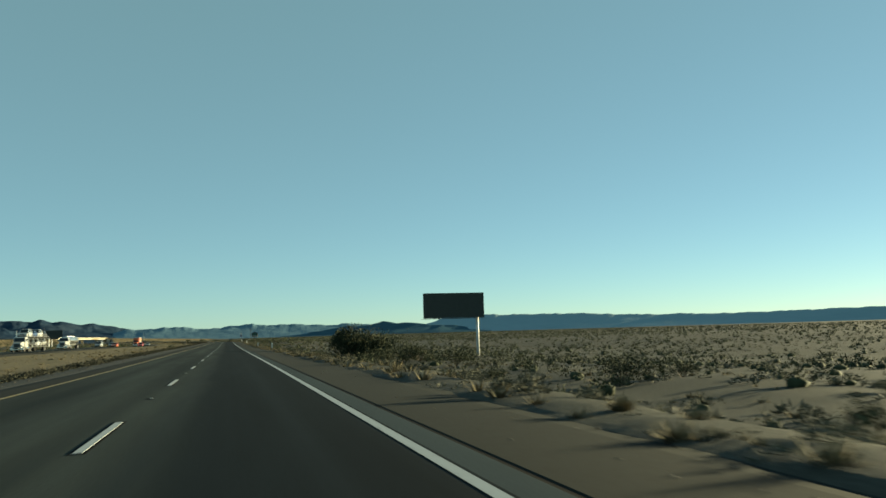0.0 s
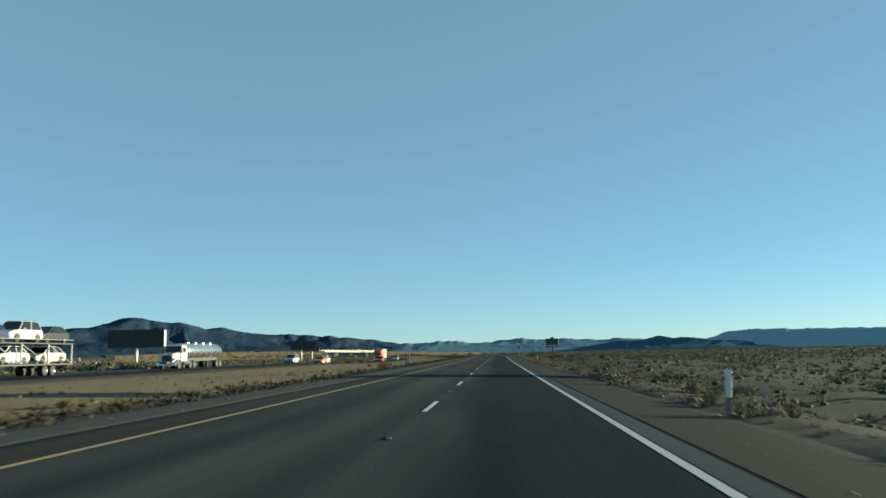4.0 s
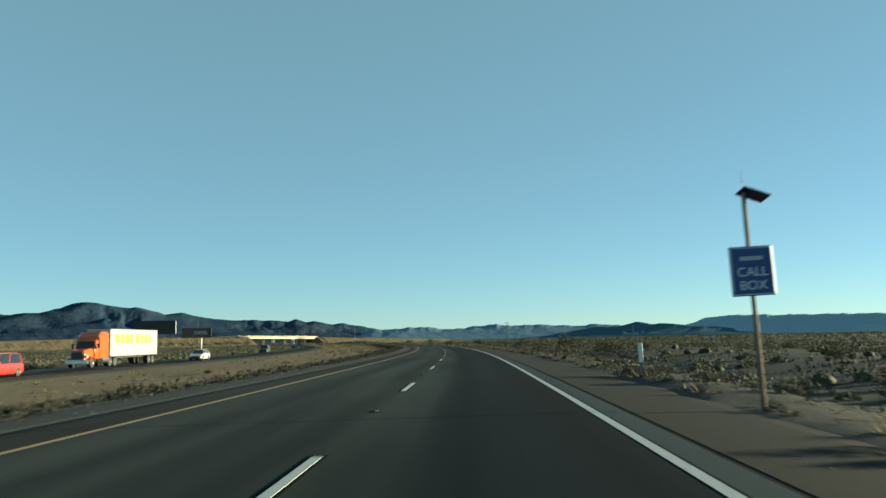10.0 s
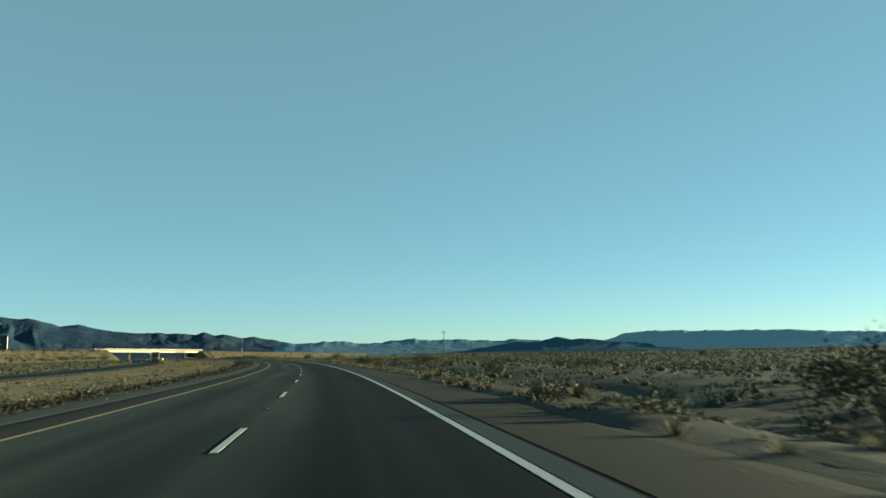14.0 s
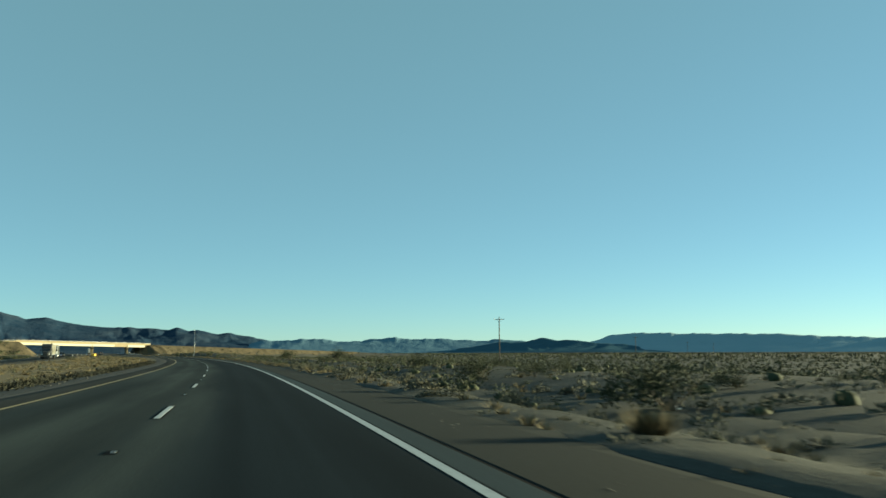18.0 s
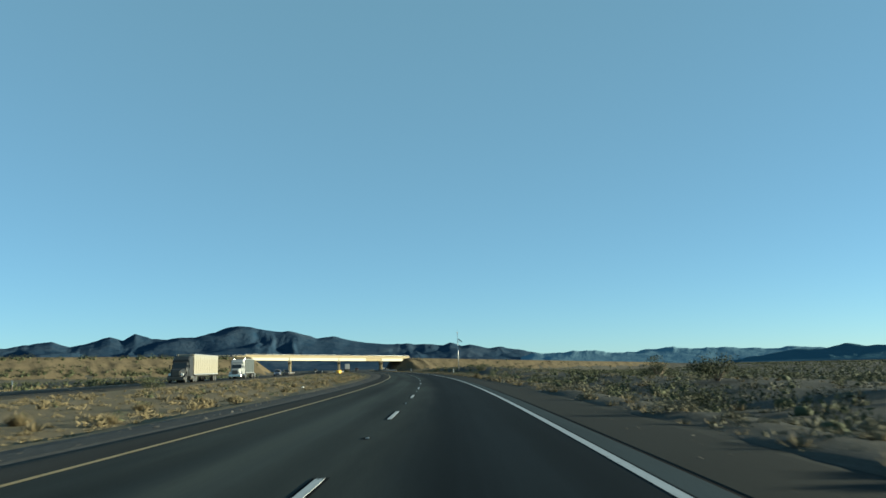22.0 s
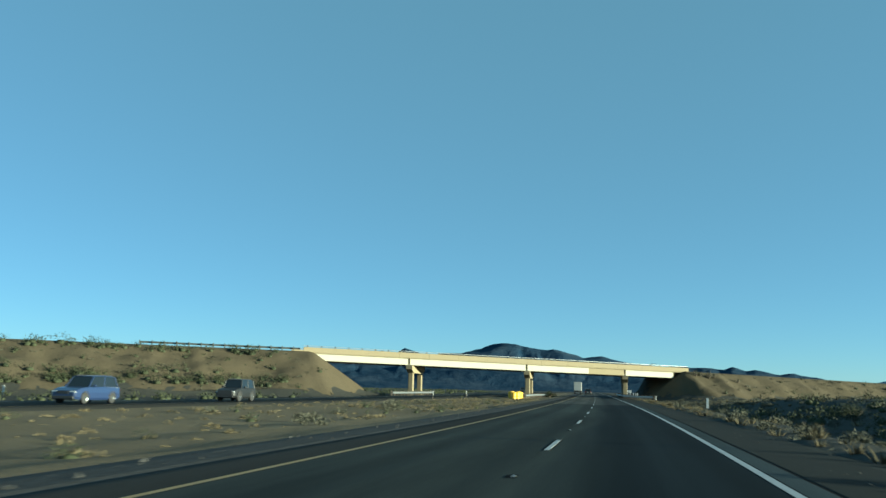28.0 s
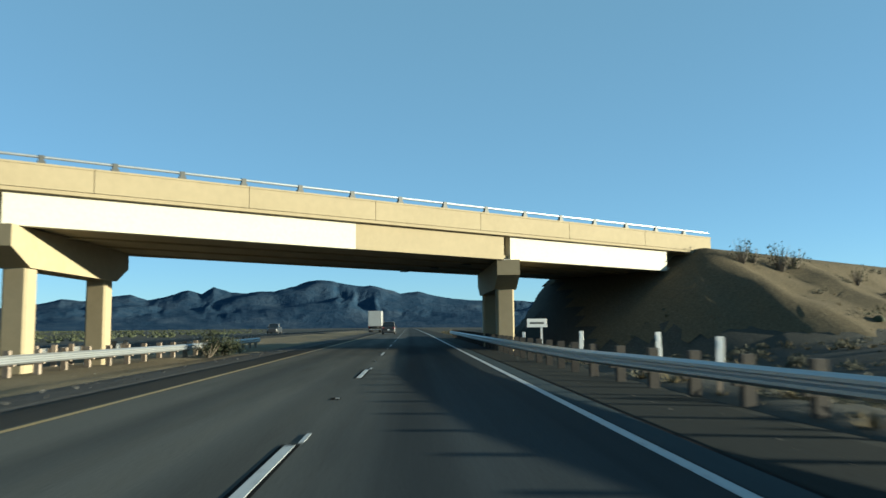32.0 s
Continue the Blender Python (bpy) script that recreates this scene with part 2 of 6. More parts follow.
M_HILL = rock_material("haze_blue_hill_rock", (0.040, 0.086, 0.120), (0.046, 0.094, 0.128), (0.056, 0.104, 0.138), 0.004)
M_CONC = surf("weathered_concrete", (0.205, 0.168, 0.100), (0.26, 0.215, 0.135), 0.35, 0.9, 0, 0.12, 3.0, 0.12)
M_CONC_PALE = surf("painted_girder_concrete", (0.385, 0.36, 0.285), (0.44, 0.415, 0.335), 0.35, 0.8, 0, 0.12, 8.0, 0.15)
M_STEEL = surf("galvanised_steel", (0.30, 0.315, 0.32), (0.42, 0.435, 0.44), 1.5, 0.42, 0.75, 0.08, 25.0, 0.25)
M_DARKSTEEL = surf("dark_painted_steel", (0.03, 0.034, 0.032), (0.06, 0.062, 0.058), 1.2, 0.6, 0.2, 0.1, 20.0, 0.3)
M_WOOD = surf("weathered_timber", (0.13, 0.10, 0.075), (0.24, 0.195, 0.15), 2.0, 0.9, 0, 0.4, 18.0, 0.4, 0.2)
M_POLEWOOD = surf("creosoted_pole_wood", (0.04, 0.034, 0.028), (0.085, 0.07, 0.056), 1.5, 0.9, 0, 0.3, 14.0, 0.4)
M_BILLBACK = surf("dark_billboard_panel", (0.022, 0.026, 0.024), (0.045, 0.05, 0.044), 0.7, 0.75, 0, 0.1, 5.0, 0.3)
M_WHITEMETAL = surf("white_painted_metal", (0.60, 0.59, 0.56), (0.70, 0.69, 0.66), 1.0, 0.5, 0, 0.05, 9.0, 0.15)
M_BLUESIGN = surf("blue_sign_sheeting", (0.012, 0.045, 0.17), (0.018, 0.065, 0.22), 2.0, 0.45, 0, 0.04, 12.0, 0.2)
M_GREENSIGN = surf("green_sign_sheeting", (0.012, 0.09, 0.06), (0.02, 0.12, 0.08), 2.0, 0.45, 0, 0.04, 12.0, 0.2)
M_SIGNWHITE = surf("white_sign_lettering", (0.60, 0.61, 0.60), (0.68, 0.69, 0.68), 3.0, 0.5, 0, 0.0, 12.0, 0.1)
M_BLACK = surf("black_rubber", (0.015, 0.015, 0.016), (0.032, 0.032, 0.032), 3.0, 0.85, 0, 0.2, 30.0, 0.3)
M_PLASTIC = surf("dark_plastic_trim", (0.02, 0.021, 0.022), (0.04, 0.04, 0.042), 2.0, 0.55, 0, 0.05, 20.0, 0.2)
M_YELLOWDRUM = surf("yellow_barrier_plastic", (0.62, 0.36, 0.02), (0.72, 0.44, 0.04), 1.2, 0.5, 0, 0.05, 10.0, 0.2)
M_GLASS = glass_material()
M_CHROME = surf("polished_steel", (0.62, 0.62, 0.60), (0.72, 0.72, 0.70), 1.0, 0.22, 0.95, 0.02, 10.0, 0.1)
M_SOLAR = surf("solar_panel_glass", (0.010, 0.014, 0.03), (0.02, 0.026, 0.05), 3.0, 0.15, 0.1, 0.0, 10.0, 0.1)
M_CREOSOTE = leaf_material("creosote_leaves", (0.020, 0.026, 0.013), (0.032, 0.039, 0.020), (0.048, 0.054, 0.029))
# leaf colour darkened so the row stands in for shade beside the median
M_BRUSH = leaf_material("shade_darkened_brush", (0.010, 0.011, 0.008), (0.017, 0.018, 0.012), (0.028, 0.028, 0.019))
M_STEM = surf("dry_stems", (0.10, 0.08, 0.06), (0.20, 0.165, 0.125), 4.0, 0.9, 0, 0.0, 20.0, 0.3)
M_STRAW = leaf_material("dry_grass_blades", (0.070, 0.057, 0.031), (0.105, 0.085, 0.047), (0.15, 0.122, 0.071))
M_STONE = leaf_material("verge_stones", (0.022, 0.022, 0.021), (0.038, 0.037, 0.035), (0.075, 0.072, 0.066))
M_RAILPOST = surf("dark_treated_timber", (0.016, 0.014, 0.012), (0.036, 0.031, 0.026), 2.0, 0.9, 0, 0.3, 14.0, 0.4)
M_TARP = surf("grey_trailer_tarpaulin", (0.022, 0.029, 0.029), (0.045, 0.054, 0.053), 0.5, 0.6, 0, 0.15, 3.0, 0.3)
M_SAGE = leaf_material("grey_saltbush_leaves", (0.046, 0.047, 0.034), (0.072, 0.072, 0.052), (0.105, 0.102, 0.075))

# ---- mesh helpers ----


def part(name, bm, mat, parent=None, label="", smooth=False):
    me = bpy.data.meshes.new(name)
    bm.normal_update()
    bm.to_mesh(me)
    bm.free()
    return part_mesh(name, me, mat, parent, label, smooth)


def part_mesh(name, me, mat, parent=None, label="", smooth=False):
    if mat is not None and not me.materials:
        me.materials.append(mat)
    if smooth:
        me.polygons.foreach_set("use_smooth", [True] * len(me.polygons))
    ob = new(name, me)
    if parent is not None:
        ob.parent = parent
    if label:
        ob["label"] = label
    return ob


def thing(name, m, label, category, group="", kind=""):
    ob = new(name)
    ob.matrix_world = m
    ob.empty_display_size = 0.2
    return tagged(ob, label, category, group, kind)


def box(bm, x0, x1, y0, y1, z0, z1, bevel=0.0, m=None):
    vs = [bm.verts.new(v) for v in ((x0, y0, z0), (x1, y0, z0), (x1, y1, z0), (x0, y1, z0), (x0, y0, z1), (x1, y0, z1), (x1, y1, z1), (x0, y1, z1))]
    fs = [bm.faces.new([vs[i] for i in q]) for q in ((0, 3, 2, 1), (4, 5, 6, 7), (0, 1, 5, 4), (1, 2, 6, 5), (2, 3, 7, 6), (3, 0, 4, 7))]
    if m is not None:
        for v in vs:
            v.co = m @ v.co
    if bevel:
        es = {e for f in fs for e in f.edges}
        bmesh.ops.bevel(bm, geom=list(es), offset=bevel, segments=1, affect="EDGES", profile=0.5)
    return bm


def tube(bm, p0, p1, r0, r1=None, n=10, cap=True):
    p0, p1 = Vector(p0), Vector(p1)
    r1 = r0 if r1 is None else r1
    d = (p1 - p0).normalized()
    u = d.orthogonal().normalized()
    w = d.cross(u)
    rings = []
    for p, r in ((p0, r0), (p1, r1)):
        rings.append([bm.verts.new(p + (u * math.cos(2 * math.pi * i / n) + w * math.sin(2 * math.pi * i / n)) * r) for i in range(n)])
    for i in range(n):
        bm.faces.new((rings[0][i], rings[0][(i + 1) % n], rings[1][(i + 1) % n], rings[1][i]))
    if cap:
        bm.faces.new(rings[0][::-1])
        bm.faces.new(rings[1])
    return bm


def Tube(*a, **k):
    return tube(bmesh.new(), *a, **k)


def loft(bm, rings, close=True, caps=True):
    vr = [[bm.verts.new(p) for p in r] for r in rings]
    n = len(vr[0])
    for a, b in zip(vr, vr[1:]):
        for i in range(n if close else n - 1):
            j = (i + 1) % n
            bm.faces.new((a[i], a[j], b[j], b[i]))
    if caps and close:
        bm.faces.new(vr[0][::-1])
        bm.faces.new(vr[-1])
    return bm


def mesh_of(name, verts, faces, uvs=None):
    me = bpy.data.meshes.new(name)
    me.from_pydata([tuple(v) for v in verts], [], [tuple(f) for f in faces])
    if uvs is not None:
        lay = me.uv_layers.new(name="UVMap")
        idx = np.empty(len(me.loops), dtype=np.int32)
        me.loops.foreach_get("vertex_index", idx)
        lay.data.foreach_set("uv", np.asarray(uvs, dtype=np.float32)[idx].ravel())
    me.update()
    return me


def strip(name, s0, s1, lats, hs, mat, step=4.0, parent=None, label="", smooth=True):
    """A ribbon that follows the road between s0 and s1, with a cross-section of lateral places and heights above the road."""
    ss = np.linspace(s0, s1, max(2, int((s1 - s0) / step) + 1))
    verts, uvs, faces, n = [], [], [], len(lats)
    for i, s in enumerate(ss):
        for l, h in zip(lats, hs):
            verts.append(rp(s, l, h))
            uvs.append((l, s))
    for i in range(len(ss) - 1):
        for j in range(n - 1):
            a = i * n + j
            faces.append((a, a + 1, a + n + 1, a + n))
    return part_mesh(name, mesh_of(name, verts, faces, uvs), mat, parent, label, smooth)


def slab(name, s0, s1, l0, l1, h, mat, parent=None, thick=0.006):
    """A thin painted piece on the road."""
    v, uv = [], []
    for dz in (0, thick):
        for s, l in ((s0, l0), (s0, l1), (s1, l1), (s1, l0)):
            v.append(rp(s, l, h + dz))
            uv.append((l, s))
    f = ((4, 5, 6, 7), (0, 1, 5, 4), (1, 2, 6, 5), (2, 3, 7, 6), (3, 0, 4, 7))
    return part_mesh(name, mesh_of(name, v, f, uv), mat, parent)


# ---- terrain ----


def unroad(x, y):
    """Road coordinates of many points at once."""
    s = np.clip(y, -380, 2500).astype(float)
    for _ in range(12):
        px, py, t = np.interp(s, SG, RX), np.interp(s, SG, RY), np.interp(s, SG, RTH)
        s = np.clip(s + 0.8 * ((x - px) * -np.sin(t) + (y - py) * np.cos(t)), -390, 2590)
    px, py, t = np.interp(s, SG, RX), np.interp(s, SG, RY), np.interp(s, SG, RTH)
    return s, (x - px) * np.cos(t) + (y - py) * np.sin(t)


def value_noise(x, y, seed=0):
    xi, yi = np.floor(x).astype(np.int64), np.floor(y).astype(np.int64)
    fx, fy = x - xi, y - yi
    fx, fy = fx * fx * (3 - 2 * fx), fy * fy * (3 - 2 * fy)

    def h(a, b):
        v = (a * 374761393 + b * 668265263 + seed * 1442695041) & 0x7FFFFFFF
        v = ((v ^ (v >> 13)) * 1274126177) & 0x7FFFFFFF
        return ((v ^ (v >> 16)) & 0xFFFF) / 65535.0

    a, b, c, d = h(xi, yi), h(xi + 1, yi), h(xi, yi + 1), h(xi + 1, yi + 1)
    return (a * (1 - fx) + b * fx) * (1 - fy) + (c * (1 - fx) + d * fx) * fy


def fbm(x, y, octaves=4, seed=0):
    v, amp, tot = 0, 1.0, 0
    for o in range(octaves):
        v = v + amp * value_noise(x * 2 ** o, y * 2 ** o, seed + o)
        tot += amp
        amp *= 0.5
    return v / tot


# the overpass: u runs along it to the right, n towards the oncoming side of the camera
BR_AZ = radians(35.5)
BU = Vector((math.sin(BR_AZ), math.cos(BR_AZ), 0))
BN = Vector((math.cos(BR_AZ), -math.sin(BR_AZ), 0))
B_FACE, B_WIDTH, B_LEFT, B_RIGHT = -736.5, 10.4, 704.7, 783.0


def soffit(u):
    return 4.85 - 0.0145 * (u - B_LEFT)


def bank_height(x, y):
    """Height of the overpass's approach banks."""
    u, n = x * BU.x + y * BU.y, x * BN.x + y * BN.y
    off = np.abs(n - (B_FACE - B_WIDTH / 2))
    left = 6.15 + 0.004 * (B_LEFT - u) - np.maximum(0, B_LEFT - 120 - u) * 0.02
    right = 5.0 - 0.021 * np.maximum(0, u - B_RIGHT)
    top = np.where(u < (B_LEFT + B_RIGHT) / 2, left, right)
    gap = np.where(u < (B_LEFT + B_RIGHT) / 2, np.maximum(0, u - B_LEFT), np.maximum(0, B_RIGHT - u))
    return top - np.maximum(0, off - 5.6) / 1.9 - gap / 1.55


def far_side(s):
    """Lateral place and height of the oncoming carriageway's middle, against ours."""
    return (np.interp(s, [-100, 860, 960, 1010, 1055, 1090, 1200, 1500], [-38.5, -37.0, -34.5, -30.5, -26.0, -24.8, -23.5, -23.0]),
            np.interp(s, [0, 200, 320, 400, 480, 620, 800, 900, 980, 1060], [-0.9, -0.95, -1.1, -0.85, -0.75, -0.6, -0.15, -0.12, -0.3, -0.1]))


def smooth_step(v, a, b):
    t = np.clip((v - a) / (b - a), 0, 1)
    return t * t * (3 - 2 * t)


def ground_height(x, y):
    x, y = np.asarray(x, float), np.asarray(y, float)
    s, l = unroad(x, y)
    base = np.interp(s, SG, RZ) + cross_lift(s, l)
    lo, zo = far_side(s)
    right = np.interp(l, [-7.4, 2.3, 2.7, 4.2, 4.9, 5.6, 6.6, 9.5, 13, 20, 26, 60, 120, 400, 3000], [-0.16, -0.16, -0.2, -0.17, -0.08, -0.03, -0.10, -0.75, -0.72, -0.25, -0.4, -2.0, -2.6, -2.8, -3.2])
    right = right - (1 - smooth_step(s, 190, 330)) * np.interp(l, [7, 11, 17, 40, 90], [0, 0.45, 1.2, 0.9, 0.1])
    right = right + smooth_step(s, 840, 930) * (1 - 0.75 * smooth_step(s, 998, 1022)) * np.interp(l, [6, 9, 13, 18, 25, 36, 70], [0, 0.05, 0.6, 1.35, 1.5, 0.8, 0])
    k = np.clip((-9.0 - l) / (1.7 - zo * 0.7), 0, 1)
    median = -0.16 + (np.minimum(zo, -0.25) - 0.06 + 0.16) * k * k * (3 - 2 * k)
    under = zo - 0.16
    d = lo - 6.2 - l
    beyond = np.interp(d, [0, 3, 30, 80, 400, 3000], [-0.16, -0.3, -0.6, -1.2, -1.8, -2.6]) + zo * np.clip(1 - d / 300, 0, 1)
    prof = np.where(l > -8.6, right, np.where(l > lo + 7.2, median, np.where(d < 0, under + (median - under) * np.clip((l - lo - 5.9) / 1.3, 0, 1), beyond)))
    wild = 0.75 * smooth_step(l, 6, 16) + smooth_step(lo - l, 8, 22) + 0.3 * smooth_step(-l, 12, 15) * smooth_step(l - lo, 7.5, 11)
    rough = (fbm(x / 9, y / 9, 3, 3) - 0.5) * 0.9 + (fbm(x / 60, y / 60, 3, 9) - 0.5) * 1.2
    edge = (fbm(x / 2.6, y / 2.6, 2, 5) - 0.5) * 0.22 * (smooth_step(l, 4.1, 5.2) + smooth_step(-l, 8.4, 10) * smooth_step(l - lo, 6.5, 8.5) + smooth_step(lo - l, 6.5, 9))
    z = base + prof + wild * rough + edge
    keep = smooth_step(l, 6.0, 9.0) + smooth_step(lo - l, 6.0, 9.0)
    bank = bank_height(x, y) + (fbm(x / 5, y / 5, 3, 21) - 0.5) * 1.5 * smooth_step(np.abs(x * BN.x + y * BN.y - (B_FACE - B_WIDTH / 2)), 5.5, 8.5)
    return np.where(keep > 0, np.maximum(z, z + (bank - z) * np.clip(keep, 0, 1)), z)


def spaced(lo, hi, step, far_lo, far_hi):
    a = list(np.arange(lo, hi + 0.01, step))
    d = step
    while a[-1] < far_hi:
        d = min(d * 1.22, 420)
        a.append(a[-1] + d)
    d, b = step, [lo]
    while b[-1] > far_lo:
        d = min(d * 1.22, 420)
        b.append(b[-1] - d)
    return np.array(b[:0:-1] + a)


def build_ground():
    gx, gy = spaced(-300, 90, 2.8, -4900, 4900), spaced(-10, 1190, 2.8, -4500, 5400)
    X, Y = np.meshgrid(gx, gy)
    Z = ground_height(X.ravel(), Y.ravel())
    s, l = unroad(X.ravel(), Y.ravel())
    lo = far_side(s)[0]
    Z = Z - 0.6 * smooth_step(-l, 9.6, 11.5) * smooth_step(l - lo, 6.6, 8.5) * (s < 1280) * (s > -50)      # the median has its own sheet
    Z = Z - 0.5 * smooth_step(l, 3.9, 4.6) * (1 - smooth_step(l, 10.5, 12.6)) * (s < 1140) * (s > -30)      # and so has the roadside
    Z = Z - 0.7 * smooth_step(bank_height(X.ravel(), Y.ravel()), 0.7, 1.6) * ((l > 9.0) | (l < lo - 9.0))      # and so have the banks of the overpass
    v = np.column_stack([X.ravel(), Y.ravel(), Z])
    nx, ny = len(gx), len(gy)
    i = (np.arange(ny - 1)[:, None] * nx + np.arange(nx - 1)[None, :]).ravel()
    f = np.column_stack([i, i + 1, i + nx + 1, i + nx])
    me = bpy.data.meshes.new("ground")
    me.from_pydata(v.tolist(), [], f.tolist())
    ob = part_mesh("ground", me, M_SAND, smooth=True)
    return tagged(ob, "dry tan desert sand with gravel and sparse scrub", "ground", kind="structure")


build_ground()


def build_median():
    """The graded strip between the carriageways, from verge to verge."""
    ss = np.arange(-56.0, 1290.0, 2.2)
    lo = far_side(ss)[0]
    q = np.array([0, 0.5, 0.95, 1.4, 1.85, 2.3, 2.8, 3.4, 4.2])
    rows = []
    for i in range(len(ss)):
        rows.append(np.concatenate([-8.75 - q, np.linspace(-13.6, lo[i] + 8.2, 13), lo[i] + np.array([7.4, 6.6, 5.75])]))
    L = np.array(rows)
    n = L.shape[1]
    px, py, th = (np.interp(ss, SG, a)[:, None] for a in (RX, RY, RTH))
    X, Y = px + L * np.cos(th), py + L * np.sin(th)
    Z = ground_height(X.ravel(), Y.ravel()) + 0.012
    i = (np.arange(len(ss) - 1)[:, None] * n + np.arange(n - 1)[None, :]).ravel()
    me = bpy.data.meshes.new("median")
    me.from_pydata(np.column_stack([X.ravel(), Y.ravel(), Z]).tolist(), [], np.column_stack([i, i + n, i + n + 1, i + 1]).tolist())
    # the paler tone of this sheet stands for low sun on the sand
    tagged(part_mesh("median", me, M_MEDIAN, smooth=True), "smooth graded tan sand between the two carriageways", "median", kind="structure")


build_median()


def build_roadside():
    """The broken sandy edge beyond the right-hand gravel, with its small mounds and runnels."""
    ss = np.arange(-36.0, 1146.0, 1.1)
    q = np.concatenate([np.arange(3.9, 8.0, 0.34), np.arange(8.1, 13.2, 0.55)])
    L = np.broadcast_to(q, (len(ss), len(q)))
    px, py, th = (np.interp(ss, SG, a)[:, None] for a in (RX, RY, RTH))
    X, Y = (px + L * np.cos(th)).ravel(), (py + L * np.sin(th)).ravel()
    mound = (fbm(X / 0.9, Y / 0.9, 3, 61) - 0.5) * 0.15 * smooth_step(L.ravel(), 4.2, 5.4)
    Z = ground_height(X, Y) + 0.012 + mound
    n = len(q)
    i = (np.arange(len(ss) - 1)[:, None] * n + np.arange(n - 1)[None, :]).ravel()
    me = bpy.data.meshes.new("roadside")
    me.from_pydata(np.column_stack([X, Y, Z]).tolist(), [], np.column_stack([i, i + 1, i + n + 1, i + n]).tolist())
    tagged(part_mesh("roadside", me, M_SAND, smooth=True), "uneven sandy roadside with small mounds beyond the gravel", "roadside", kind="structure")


build_roadside()


def build_bank(name, u0, u1, label):
    """The eroded earth bank that carries the crossing road up to the overpass."""
    uu, yy = np.arange(u0, u1, 0.9), np.arange(-22.0, B_WIDTH + 22.0, 0.9)
    U, W = (a.ravel() for a in np.meshgrid(uu, yy))
    N = B_FACE - W
    X, Y = U * BU.x + N * BN.x, U * BU.y + N * BN.y
    off = np.abs(N - (B_FACE - B_WIDTH / 2))
    rill = (np.abs(fbm(U / 2.3, W / 9.0, 3, 71) - 0.5) * 1.1 - 0.12 + (fbm(U / 1.2, W / 1.2, 2, 73) - 0.5) * 0.4 + (fbm(U / 5.0, W / 5.0, 2, 75) - 0.5) * 0.9) * smooth_step(off, 5.6, 7.5)
    rill = np.maximum(rill + 0.12, 0.0)
    s, l = unroad(X, Y)
    lo = far_side(s)[0]
    ok = (bank_height(X, Y) > -0.9) & ((l > 8.6) | (l < lo - 8.6))
    Z = ground_height(X, Y) + 0.03 + rill * smooth_step(bank_height(X, Y), -0.4, 0.8)
    n = len(uu)
    i = (np.arange(len(yy) - 1)[:, None] * n + np.arange(n - 1)[None, :]).ravel()
    f = np.column_stack([i, i + n, i + n + 1, i + 1])
    f = f[ok[f].all(1)]
    used = np.unique(f)
    at_new = np.zeros(len(X), int)
    at_new[used] = np.arange(len(used))
    me = bpy.data.meshes.new(name)
    me.from_pydata(np.column_stack([X, Y, Z])[used].tolist(), [], at_new[f].tolist())
    tagged(part_mesh(name, me, M_BANK, smooth=True), label, "embankment", kind="structure")


build_bank("bank_west", B_LEFT - 240, B_LEFT + 16, "tan eroded earth bank beyond the oncoming carriageway")
build_bank("bank_east", B_RIGHT - 16, B_RIGHT + 200, "tan eroded earth bank beside the overpass")


def ridge(name, az, el, mat, radius, depth, rise, label, seed, gully=0.5, wob=0.10, lift=1.0):
    """A mountain range round the plain: azimuths (degrees left of the first heading) and crest elevations (degrees)."""
    cx, cy, z0 = -20.0, 560.0, -3.2
    n = int(abs(az[-1] - az[0]) / 0.10)
    A = np.linspace(az[0], az[-1], n)
    o = np.argsort(az)
    E = np.interp(A, np.array(az)[o], np.array(el)[o])
    E = E + (fbm(A * 1.7 + 100, A * 0 + seed, 3, seed) - 0.5) * wob * 2 * np.clip(E, 0, 1)
    E = np.maximum(E, 0.0) * lift
    w = np.ones(61) / 61
    E0 = np.convolve(np.pad(E, 30, mode="edge"), w, mode="valid")      # the slopes below follow a smoother crest
    rows = 22
    verts = []
    for k in range(rows):
        q = k / (rows - 4)                      # 0 foot, 1 crest, beyond: the back slope
        r = radius + depth * (q - 1)
        up = q if q <= 1 else max(0.0, 1 - (q - 1) * 2.2)
        up = up ** rise if q <= 1 else up
        a = np.radians(A)
        e = E0 + (E - E0) * (up ** 5 if q <= 1 else 1.0)
        crest = np.tan(np.radians(e)) * radius + 1.2 - z0
        wx, wy = np.sin(a) * r / 270, np.cos(a) * r / 270
        warp = fbm(wx * 0.8 + 9, wy * 0.8 + 4, 2, seed + 3) * 1.6
        g = np.abs(fbm(wx + 40 + warp, wy + 40 - warp, 4, seed + 7) - 0.5) * 2.6
        dip = 1 - gully * (0.42 - g) * (4 * up * (1 - up)) if k <= rows - 4 else 1.0
        z = z0 - 4 * (k == 0) + crest * np.clip(up * dip, 0, 1.0)
        verts.append(np.column_stack([cx - np.sin(a) * r, cy + np.cos(a) * r, z]))
    v = np.concatenate(verts)
    f = [(k * n + i, k * n + i + 1, (k + 1) * n + i + 1, (k + 1) * n + i) for k in range(rows - 1) for i in range(n - 1)]
    me = bpy.data.meshes.new(name)
    me.from_pydata(v.tolist(), [], f)
    ob = part_mesh(name, me, mat, smooth=True)
    return tagged(ob, label, "mountains", kind="structure")


